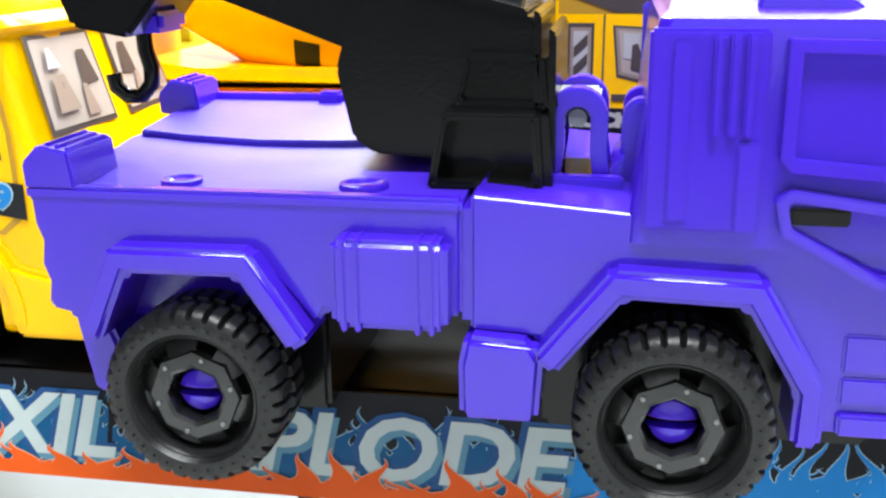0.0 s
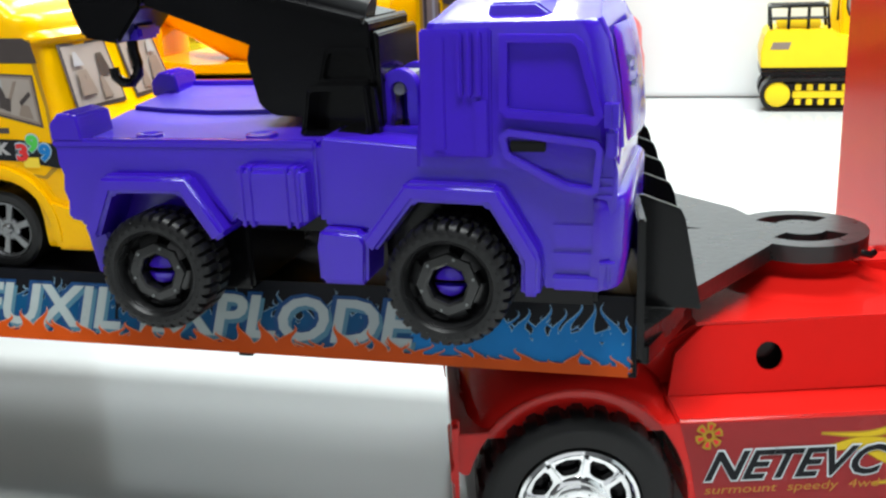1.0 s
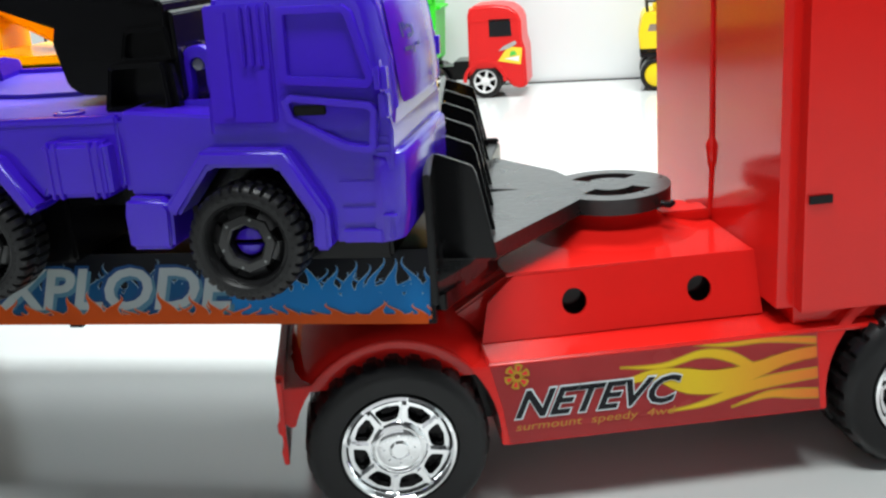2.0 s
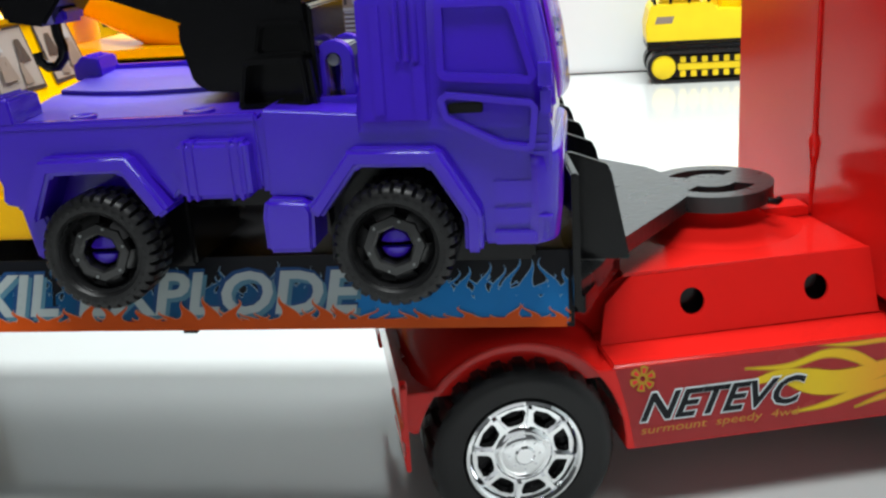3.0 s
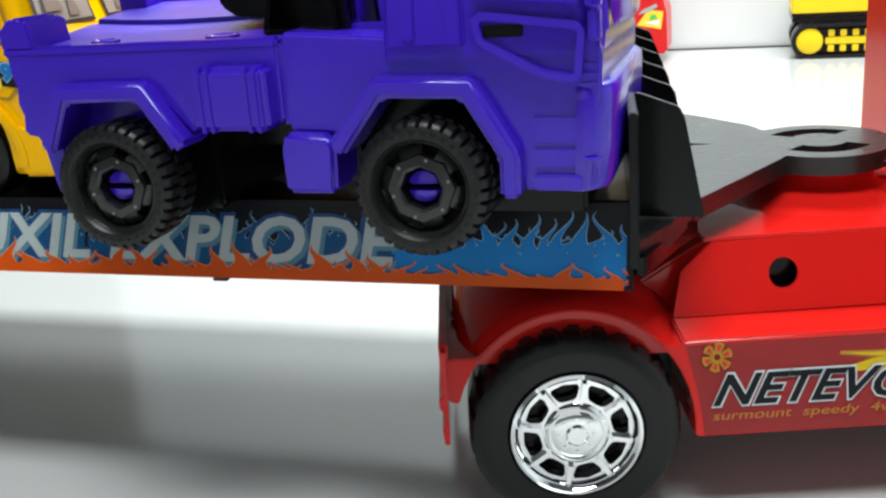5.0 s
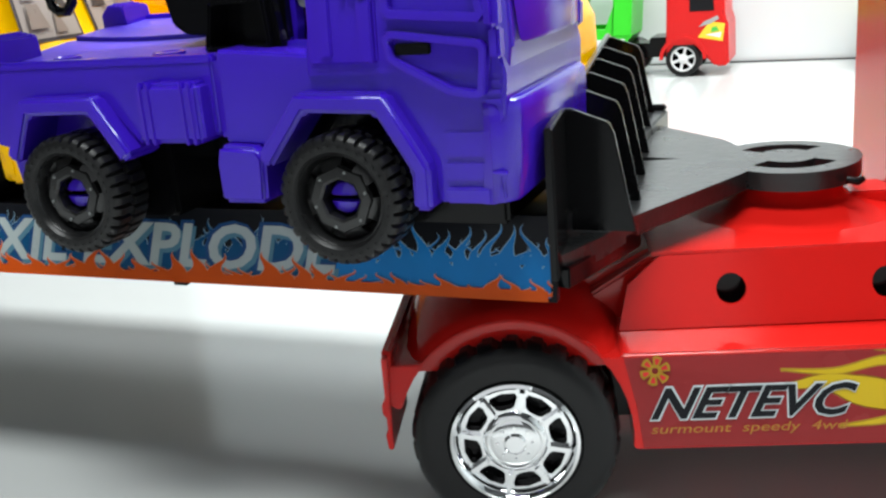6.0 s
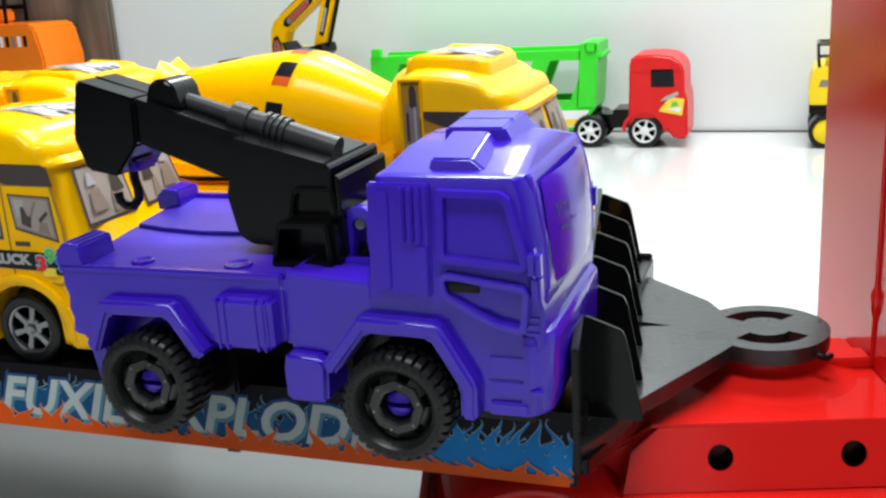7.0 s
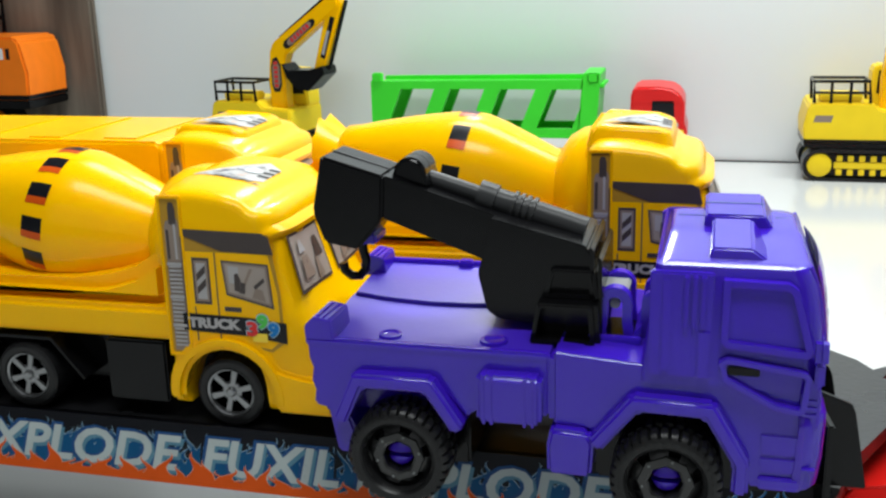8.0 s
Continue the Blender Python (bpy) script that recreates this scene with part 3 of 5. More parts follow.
part("bed_rim", box(-2.9, 4.32, N - 0.025, N + 0.3, 13.62, 13.86), PURPLE, purple, bevel=0.06)
tops = []
for i in range(13):
    x = -2.6 + 6.9 * i / 12
    sag = 0.07 * math.sin(math.pi * min(1, max(0, (x + 2.6) / 6.2)))
    tops.append([(x, y, z - sag * (y - 15.8) / 3) for y, z in ((15.8, 13.79), (16.5, 13.83), (17.3, 13.9), (18.1, 13.99), (18.75, 14.06), (19.6, 14.06), (21.8, 13.9))])
floor_bm = loft([row + [(row[-1][0], 21.8, 13.6), (row[0][0], 15.8, 13.6)] for row in tops])
part("bed_floor", floor_bm, WORN, purple, "scuffed purple bed floor rising to the middle", angle=50)
for x, y, w in ((-1.9, 16.3, 0.05), (-1.75, 16.45, 0.05), (-1.6, 16.35, 0.05)):
    part("bed_pin", lathe([(w, 13.75), (w, 13.94 - 0.15 * (17.6 - y) / 1.3), (0.001, 13.95 - 0.15 * (17.6 - y) / 1.3)], (x, y, 0), 8, "z"), PURPLE, purple, "tiny moulded pin")
part("chassis", box(-2.0, 11.0, 17.9, 19.6, 10.9, 12.2), BLACK, purple, "black chassis under the body", bevel=0.1)
for x0, x1 in ((-1.5, 1.7), (5.5, 10.9)):
    part("wheel_housing", box(x0, x1, 16.9, 20.7, 9.5, 12.6), BLACK, purple, "black housing between the wheels", bevel=0.1)
for x in (0.0, 7.6):
    part("axle", lathe([(0.22, 15.9), (0.22, 21.6)], (x, 0, 10.5), 14), BLACK, purple, "black axle rod")
plate = slab([(-2.5, 18.95), (-1.5, 18.75), (0.0, 18.62), (1.4, 18.66), (3.4, 18.8), (3.4, F - 0.05), (-2.5, F - 0.05)], 14.04, 14.2)
for v in plate.verts:
    v.co.z += 0.075 * (v.co.y - 19.2) - 0.06 * math.sin(max(0, min(1, (v.co.x + 2.5) / 5.9)) * math.pi) * (1 if v.co.y < 20 else 0.2)
part("bed_panel", plate, WORN, purple, "raised purple panel with a curved edge", bevel=0.03)
part("panel_edge", box(-2.4, 3.4, F - 0.3, F - 0.02, 14.3, 14.52), PURPLE, purple, bevel=0.05)
for y0, y1, z in ((15.5, 17.05, 13.8), (20.7, 21.95, 14.2)):
    e = prism([(-2.9, z), (-2.92, z + 0.42), (-2.62, z + 0.72), (-2.1, z + 0.62), (-2.02, z)], y0, y1)
    block = part("end_block", e, PURPLE, purple, bevel=0.035)
    for k in range(3):
        part("block_ridge", box(-2.55 + 0.17 * k, -2.47 + 0.17 * k, y0 + 0.12, y1 - 0.12, z + 0.55, z + 0.74 - 0.033 * k), PURPLE, block, bevel=0.02)
for x, y, k in ((2.6, 16.3, 1.0), (-0.5, 16.25, 0.85)):
    part("boss", lathe([(0.42 * k, 13.74), (0.40 * k, 13.83 + 0.06 * k), (0.30 * k, 13.84 + 0.06 * k), (0.24 * k, 13.80 + 0.06 * k), (0.001, 13.80 + 0.06 * k)], (x, y, 0), 28, "z"), PURPLE, purple, "low ring moulded in the bed")
for x in (0.3, 1.9, 2.5):
    part("panel_nub", box(x, x + 0.5, F - 0.5, F - 0.1, 14.3, 14.6), PURPLE, purple, bevel=0.06)

rear_fender = strip_outline([(-2.05, 11.5), (-1.38, 12.99), (1.0, 13.01), (1.95, 11.58)], 0.44)
part("rear_mudguard", prism(rear_fender, 15.05, 16.4), PURPLE, purple, "angular purple mudguard", bevel=0.1, segs=3)
front_fender = strip_outline([(5.45, 11.5), (6.6, 12.96), (8.82, 12.9), (9.78, 11.28), (9.76, 10.3)], 0.44)
part("front_mudguard", prism(front_fender, 15.05, 16.4), PURPLE, purple, "angular purple mudguard", bevel=0.1, segs=3)
part("mudguard_back", prism([(-1.2, 12.6), (0.9, 12.6), (1.7, 11.5), (-1.8, 11.4)], 16.3, 16.5), PURPLE, purple)
blk = prism([(4.32, 10.38), (5.55, 10.38), (5.62, 11.45), (5.45, 11.72), (4.4, 11.78), (4.30, 11.3)], 15.12, 16.6)
part("step_box", blk, PURPLE, purple, "purple step box ahead of the wheel", bevel=0.12, segs=3)
tank = part("fuel_tank", box(2.32, 4.16, 15.0, 16.2, 11.85, 13.28), PURPLE, purple, "purple strapped side tank", bevel=0.12, segs=3)
for x in (2.5, 2.72, 3.66, 3.88):
    part("tank_strap", box(x, x + 0.09, 14.96, 16.1, 11.82, 13.31), PURPLE, tank, bevel=0.025)

front = prism([(4.45, 13.95), (6.95, 13.75), (11.4, 13.7), (11.5, 13.2), (11.45, 12.3), (11.3, 12.0), (11.35, 10.45), (9.78, 10.4), (9.6, 11.2), (8.75, 12.7), (6.65, 12.75), (5.5, 11.5), (5.5, 11.7), (4.45, 11.75)], N, F)
part("front_body", front, PURPLE, purple, "lower front body", bevel=0.09, segs=3)
part("seam", box(4.31, 4.46, N + 0.08, F - 0.1, 11.9, 13.7), PURPLE, purple)
bump = []
for z, x1, y0, r in ((10.38, 11.78, 15.5, 0.55), (10.5, 11.88, 15.42, 0.6), (11.2, 11.96, 15.4, 0.6), (12.3, 12.0, 15.4, 0.6), (12.55, 11.98, 15.43, 0.6), (12.66, 11.86, 15.56, 0.55)):
    bump.append([(x - (0.42 * (abs(y - 18.75) / 3.3) ** 2 if x > 11.2 else 0), y, z) for x, y in rounded(11.05, x1, y0, 37.5 - y0, (0.05, r, r, 0.05))])
bumper = part("bumper", loft(bump), PURPLE, purple, "purple front bumper", angle=45)
part("bumper_groove", box(11.1, 11.45, 15.37, 15.5, 11.08, 11.13), PURPLE, bumper)
part("bumper_back", box(10.05, 11.1, 15.55, 21.95, 10.42, 12.2), PURPLE, bumper)
for y0, z0, z1 in ((15.44, 11.42, 12.02), (15.44, 10.9, 11.34), (15.36, 10.42, 10.76)):
    part("bumper_step", box(10.02, 11.06, y0, 15.7, z0, z1), PURPLE, bumper, bevel=0.04)

CAB = ((13.3, 6.8, 11.80, 15.42, 0.5, 0.2), (13.8, 6.82, 11.86, 15.42, 0.5, 0.2), (15.0, 6.98, 11.78, 15.5, 0.5, 0.2), (16.1, 7.08, 11.56, 15.61, 0.5, 0.2), (16.42, 7.1, 11.42, 15.66, 0.5, 0.22), (16.54, 7.13, 11.36, 15.71, 0.5, 0.22), (16.59, 7.2, 11.28, 15.82, 0.5, 0.24), (16.635, 7.26, 11.22, 15.98, 0.5, 0.25), (16.78, 7.32, 11.08, 16.6, 0.5, 0.28), (16.95, 7.4, 10.95, 17.3, 0.5, 0.3), (17.07, 7.55, 10.7, 17.9, 0.5, 0.3))


def bowed(x, y):
    """The cab's front bows out a little towards its middle."""
    return x - 0.42 * (abs(y - 18.75) / 3.3) ** 2 if x > 9.5 else x


def flared(y, z):
    """The cab widens a little towards its roof on the far side."""
    return y + 0.5 * max(0.0, (y - 17.0) / 5) * min(1.0, max(0.0, (z - 13.8) / 2))


def front_x(y, z):
    for (z0, _, a, *_r), (z1, _, b, *_s) in zip(CAB, CAB[1:]):
        if z <= z1:
            return bowed(a + (b - a) * (z - z0) / (z1 - z0), y)
    return bowed(CAB[-1][2], y)


cab = part("cab", loft([[(bowed(x, y), flared(y, z), z) for x, y in rounded(x0, x1, y0, 37.5 - y0, (rr, rf, rf, rr), 8)] for z, x0, x1, y0, rf, rr in CAB]), PURPLE, purple, "purple driver's cab with softly rounded edges", angle=38, even=True)
glass, rows = bmesh.new(), []
for z, w in ((13.75, 2.35), (13.85, 2.5), (14.6, 2.56), (15.4, 2.5), (16.05, 2.4), (16.25, 2.3), (16.36, 2.1)):
    rows.append([glass.verts.new((front_x(18.75 + w * s, z) + (0.016 if abs(s) < 1 and 13.8 < z < 16.3 else 0.0), flared(18.75 + w * s, z), z)) for s in (-1, -0.96, -0.7, -0.35, 0, 0.35, 0.7, 0.96, 1)])
for a, b in zip(rows, rows[1:]):
    for k in range(8):
        glass.faces.new((a[k], a[k + 1], b[k + 1], b[k]))
part("windscreen", glass, PURPLE, cab, "slightly raised solid purple windscreen", angle=50)
for s in (-1, 1):
    part("pillar_ridge", tube([(front_x(18.75 + s * 2.78, z) - 0.05, flared(18.75 + s * (2.8 - 0.03 * (z - 13.8)), z), z) for z in (13.7, 14.4, 15.2, 15.8, 16.3, 16.55)], 0.09, 8), PURPLE, cab, angle=60)
for y0, y1, za, zb, x0, x1 in ((16.05, 17.9, 16.93, 17.34, 8.45, 9.95), (17.88, 20.3, 17.40, 17.52, 8.25, 10.3), (20.25, 21.6, 17.3, 17.05, 8.3, 10.15)):
    low_ring = [(x0, y0, 16.5), (x1 + 0.25, y0, 16.5), (x1 + 0.25, y1, 16.5), (x0, y1, 16.5)]
    top_ring = [(x0 + 0.1, y0 + 0.1, za), (x1 - 0.35, y0 + 0.1, za), (x1 - 0.35, y1 - 0.03, zb), (x0 + 0.1, y1 - 0.03, zb)]
    part("roof_vent", loft([low_ring, top_ring]), PURPLE, cab, "raised purple roof vent", bevel=0.06, segs=3)
# navy lines laid on the roof paint the shade of its groove
part("roof_seam_shade", tube([(7.6, 19.15, 17.06), (8.3, 19.15, 17.065)], 0.025, 6), INK_NAVY, cab, "fine dark line painting the shade in a mould seam", angle=60)
part("roof_seam_shade", tube([(8.35, 19.15, 17.46), (9.95, 19.15, 17.46)], 0.025, 6), INK_NAVY, cab, "fine dark line painting the shade in a mould seam", angle=60)
part("roof_seam_shade", tube([(10.3, 19.15, 17.06), (10.66, 19.15, 17.05)], 0.025, 6), INK_NAVY, cab, "fine dark line painting the shade in a mould seam", angle=60)


def both_sides(name, make, mat, over, label="", bevel=0.0):
    """A cab-side part on the near side and mirrored on the far one."""
    for s in (1, -1):
        bm = make()
        if s < 0:
            for v in bm.verts:
                v.co.y = flared(37.5 - v.co.y, v.co.z)
        part(name, bm, mat, over, label, bevel=bevel)


win = [(8.88, 16.3), (10.52, 16.27), (10.74, 16.1), (11.2, 14.48), (11.05, 14.3), (9.02, 14.46), (8.86, 14.62)]
low = [(8.84, 14.05), (9.05, 14.22), (11.05, 13.95), (11.2, 13.78), (11.1, 12.82), (10.94, 12.72), (10.3, 12.82), (8.95, 13.55)]


def leaned(bm):
    for v in bm.verts:
        v.co.y += 0.065 * max(0, v.co.z - 13.8)
    return bm


both_sides("window_frame", lambda: leaned(band(win, inset(win, 0.19), 15.2, 15.6)), PURPLE, cab, "raised moulded window frame", 0.07)
both_sides("window_pane", lambda: leaned(prism(inset(win, 0.16), 15.39, 15.6)), PURPLE, cab, "solid purple window pane")
both_sides("door_frame", lambda: band(low, inset(low, 0.16), 15.2, 15.6), PURPLE, cab, "raised moulded door panel edge", 0.06)
# no recess is cut: the handle's hollow is shaded by a black block
both_sides("door_handle", lambda: box(9.08, 9.9, 15.34, 15.5, 13.68, 13.93), BLACK, cab, "black block painting the handle recess's shade", 0.03)
both_sides("mirror", lambda: box(11.22, 11.54, 14.98, 15.5, 14.12, 14.95), PURPLE, cab, "stubby wing mirror", 0.15)
both_sides("mirror_foot", lambda: box(11.25, 11.5, 15.2, 15.6, 13.55, 14.2), PURPLE, cab, "", 0.06)
for x in (7.88, 8.1, 8.32):
    both_sides("grille_bar", lambda x=x: leaned(box(x, x + 0.14, 15.2, 15.6, 14.92, 16.36)), PURPLE, cab, "", 0.04)
both_sides("side_panel", lambda: leaned(box(7.0, 8.66, 15.32, 15.6, 13.54, 16.42)), PURPLE, cab, "", 0.05)
both_sides("panel_ridge", lambda: leaned(box(8.28, 8.6, 15.25, 15.5, 13.56, 14.86)), PURPLE, cab, "", 0.03)
both_sides("panel_ridge", lambda: leaned(box(7.32, 7.6, 15.26, 15.5, 13.7, 16.25)), PURPLE, cab, "", 0.03)
for z in (12.6, 12.8, 13.0):
    both_sides("corner_slot", lambda z=z: box(11.05, 11.38, 15.45, 15.7, z, z + 0.09), PURPLE, cab)
for y, w, z, h in ((16.9, 0.12, 15.3, 0.35), (17.12, 0.10, 15.45, 0.22), (17.3, 0.35, 15.25, 0.09), (17.35, 0.3, 15.5, 0.08), (17.75, 0.1, 15.3, 0.25), (16.9, 0.5, 14.95, 0.10), (17.55, 0.12, 14.85, 0.22), (17.9, 0.3, 15.0, 0.08)):
    part("screen_mark", patch([(front_x(q, r) + 0.026, q, r) for q, r in ((y, z), (y + w, z), (y + w, z + h), (y, z + h))]), INK_NAVY, cab, "small dark print on the windscreen")

for x in (0.0, 7.6):
    dark_wheel(purple, (x, 14.76, 10.56))
    dark_wheel(purple, (x, 22.74, 10.58), True)

# the lugs and pocket behind the cab
def hinge(x, y0, z, w, h):
    """An arched tab with a slot and a pin through it."""
    r = w / 2
    outer = [(x - r - 0.08, z), (x - r, z + 0.5)] + circle(x, z + h - r, r, 12, 180, 0) + [(x + r, z + 0.5), (x + r + 0.08, z)]
    s = w * 0.22
    inner = [(x - s - 0.06, z + 0.05), (x - s, z + 0.5)] + circle(x, z + h - r * 1.1, s, 12, 180, 0) + [(x + s, z + 0.5), (x + s + 0.06, z + 0.05)]
    lug = part("hinge_lug", band(outer, inner, y0, y0 + 0.42), PURPLE, purple, "arched purple hinge lug", bevel=0.05)
    part("hinge_pin", lathe([(0.15, y0 + 0.08), (0.15, y0 + 0.6)], (x, 0, z + h - r * 1.05), 16), GREY, lug, "dark steel hinge pin")


hinge(5.95, 17.2, 13.8, 0.96, 1.55)
hinge(5.95, 18.75, 13.8, 0.96, 1.55)
for y in (17.5, 18.8):
    part("cab_lug", prism([(6.62, 13.7), (6.68, 14.8)] + circle(6.98, 14.85, 0.3, 10, 180, 0) + [(7.3, 14.8), (7.3, 13.7)], y, y + 0.4), PURPLE, purple, "purple lug on the cab's back", bevel=0.05)
# not open: a flat black plate gives the pocket its dark inside
part("pocket", box(5.55, 6.5, 17.15, 18.9, 13.78, 13.86), BLACK, purple, "flat black plate painting the shade of a pocket in the bed")
part("pocket_rim", box(5.2, 6.72, 16.85, 17.12, 13.72, 13.97), PURPLE, purple, bevel=0.04)
part("pocket_rim", prism([(6.5, 13.75), (6.72, 13.75), (6.72, 14.3), (6.5, 14.0)], 17.1, 19.2), PURPLE, purple, bevel=0.04)
part("hinge_wedge", prism([(5.22, 13.8), (5.62, 13.8), (5.60, 14.35), (5.34, 14.4)], 17.02, 17.4), PURPLE, purple, bevel=0.04)

# the black crane: stepped foot, mast, arm, blunt head and the ram on top
crane = part("crane_mast", prism([(2.42, 17.2), (5.15, 16.5), (5.3, 16.3), (5.3, 14.05), (2.6, 14.2), (2.22, 14.46), (1.96, 15.6)], 17.1, 20.1), BLACK, purple, "black plastic crane mast", bevel=0.06)
for (x0, x1, z0, z1, y0, y1) in ((3.62, 5.48, 13.82, 15.04, 16.3, 20.9), (3.92, 5.5, 15.02, 15.9, 16.85, 20.5)):
    o = [(x0, z0), (x1, z0), (x1 - 0.1, z1), (x0 + 0.22, z1)]
    part("mast_step", band(o, inset(o, 0.12), y0, y0 + 0.9), BLACK, crane, "hollow black step", bevel=0.05)
    part("mast_step", prism(o, y0 + 0.85, y1), BLACK, crane, bevel=0.04)
    part("step_edge", prism([(x1 - 0.16, z0), (x1 + 0.14, z0), (x1 + 0.04, z1 - 0.06), (x1 - 0.24, z1 - 0.06)], y0 + 0.25, y1 - 0.2), BLACK, crane, bevel=0.03)
for x in (5.26, 5.5):
    part("mast_rail", prism([(x, 14.0), (x + 0.12, 14.0), (x + 0.1, 16.5 - 1.2 * (x - 5.26)), (x - 0.02, 16.6 - 1.2 * (x - 5.26))], 16.9, 20.3), BLACK, crane, "upright rail at the mast's back", bevel=0.03)
part("mast_arm", box(5.45, 6.3, 17.68, 18.7, 14.80, 15.2), GREY, crane, "grey link between crane and cab", bevel=0.05)
arm = part("boom", prism([(-1.3, 18.42), (2.6, 17.16), (2.6, 15.72), (1.98, 15.92), (-1.0, 17.02)], 17.52, 19.2), BLACK, purple, "black box-section boom", bevel=0.04)
part("boom_lip", prism([(-0.9, 18.36), (2.45, 17.27), (2.45, 17.1), (-0.9, 18.16)], 17.44, 19.28), BLACK, arm, bevel=0.03)
part("mast_lip", prism([(2.4, 17.28), (5.12, 16.58), (5.12, 16.42), (2.4, 17.1)], 17.04, 20.16), BLACK, crane, bevel=0.03)
head = part("boom_head", prism([(-2.85, 18.92), (-3.2, 17.2), (-2.86, 16.24), (-1.8, 16.05), (-1.0, 17.0), (-0.92, 18.36)], 17.36, 19.36), BLACK, arm, "blunt black boom head", bevel=0.08)
part("head_seam", prism([(-2.8, 18.945), (-0.95, 18.39), (-0.95, 18.36), (-2.8, 18.915)], 18.32, 18.36), DECK, head)
start = Vector((-0.35, 18.4, 18.30))
d = (Vector((5.05, 18.4, 16.66)) - start).normalized()


def along(s):
    return start + d * s


cyl = part("cylinder", tube([along(0), along(5.0)], 0.26, 24), CYL, arm, "ribbed dark grey ram cylinder", angle=40)
part("cylinder_barrel", tube([along(2.7), along(5.55)], 0.38, 24), CYL, cyl, angle=40)
part("cylinder_sleeve", tube([along(2.2), along(2.75)], 0.46, 24), CYL, cyl, angle=40)
for s in (3.25, 3.45, 3.65, 3.85):
    part("cylinder_ring", tube([along(s), along(s + 0.11)], 0.46, 24), CYL, cyl, angle=40)
bracket = part("cylinder_bracket", prism([(-0.78, 18.2)] + circle(-0.2, 18.36, 0.5, 16, 170, 0) + [(0.42, 17.9)], 17.72, 19.08), BLACK, arm, "half-round bracket for the ram", bevel=0.1, segs=3)
part("bracket_seam", prism(circle(-0.2, 18.36, 0.505, 16, 175, 5) + circle(-0.2, 18.36, 0.45, 16, 5, 175), 18.38, 18.42), DECK, bracket)
hook = [(-2.0, 18.4, 16.2), (-1.98, 18.4, 15.75), (-1.9, 18.4, 15.45), (-1.92, 18.4, 15.15), (-2.12, 18.4, 14.92), (-2.4, 18.4, 14.9), (-2.62, 18.4, 15.08), (-2.66, 18.4, 15.32)]
part("hook", tube(hook, 0.15, 12), BLACK, arm, "small black crane hook", angle=60)
part("hook_block", box(-1.9, -1.35, 17.8, 18.9, 16.1, 16.5), PURPLE, arm, "purple block under the boom head", bevel=0.1)

# ---- the red tractor unit, turned a little from the trailer ----
red = thing("toy_tractor_unit", (10.65, 17.26, FLOOR), 16.0, label="glossy red toy tractor unit with flame sticker and chrome wheels", category="toy truck")
outline = [(-3.4, 4.86), (-3.36, 3.9), (-3.15, 3.7)] + circle(0, 2.78, 3.12, 22, 163, -6) + [(3.25, 2.42), (13.2, 2.42)] + circle(16.5, 2.78, 3.2, 22, 186, -6) + [(19.8, 2.42), (25.5, 2.42), (25.5, 4.86)]
outline += circle(16.5, 2.78, 3.5, 14, 37, 143) + [(3.2, 4.86)] + circle(0, 2.78, 3.19, 14, 41, 139)
part("side_body", prism(outline, 0.2, 12.8, lean=0.16), RED, red, "glossy red lower body with wheel arches", bevel=0.03)
ledge = [(2.85, 0.56), (25.5, 0.56), (25.5, 12.9), (2.85, 12.9)]
ledge_bm = slab(ledge, 4.80, 4.98)
for v in ledge_bm.verts:
    if v.co.z > 4.9 and v.co.y > 5:
        v.co.z += 0.5
part("ledge", ledge_bm, RED, red, "gently sloping red ledge", bevel=0.06, segs=3)
for x in (0.0, 16.5):
    chrome_wheel(red, (x, -0.02, 2.78))
    chrome_wheel(red, (x, 13.0, 2.78), True)
part("axle", box(-0.5, 17, 3.2, 9.8, 1.9, 3.6), BLACK, red, "black chassis and axles", bevel=0.1)
part("upper_body", prism([(-3.2, 5.0), (1.2, 5.2), (3.9, 6.86), (11.9, 7.02), (11.9, 5.0)], 2.95, 9.6), RED, red, bevel=0.08)
hump = []
for y, r, k, up in ((0.80, 3.16, 1.0, 0.0), (0.92, 3.26, 1.0, 0.02), (1.3, 3.36, 1.02, 0.04), (2.6, 3.55, 1.04, 0.1), (4.0, 3.75, 1.05, 0.15), (12.0, 3.75, 1.05, 0.15)):
    hump.append([(max(-3.35, x * k), y, z + up) for x, z in circle(0, 2.78, r, 16, 140, 40)] + [(3.0 * k, y, 4.6), (-3.0 * k, y, 4.6)])
part("rear_deck", loft(hump), RED, red, "red body rising over the wheel", angle=40)
part("upper_rear", prism([(-3.2, 4.9), (-3.1, 5.3), (0.6, 5.5), (2.2, 6.1), (3.9, 6.92), (4.3, 6.95), (4.3, 4.9)], 3.3, 9.8), RED, red, bevel=0.35, segs=4)


def step_face(u, v, k):
    return Vector((u, 2.02 + 0.40 * (v - 5.1) + k, v))


plate_out = [(2.9, 5.06), (11.95, 5.1), (11.95, 7.0), (4.1, 6.9), (3.2, 6.2)]
part("step_face", holed(plate_out, [circle(5.95, 6.0, 0.40), circle(10.0, 6.0, 0.40)], step_face, 0.12), RED, red, "sloping red side with two round holes")
# black sheet close behind the plate stands in for the hollow's shade
part("hole_shade", box(5.4, 11.2, 2.82, 2.9, 5.3, 6.7), BLACK, red, "black sheet painting the shade behind the holes")
part("top_deck", slab([(3.85, 2.74), (11.95, 2.78), (11.95, 9.5), (3.85, 9.5)], 6.9, 7.0), RED, red, bevel=0.04)
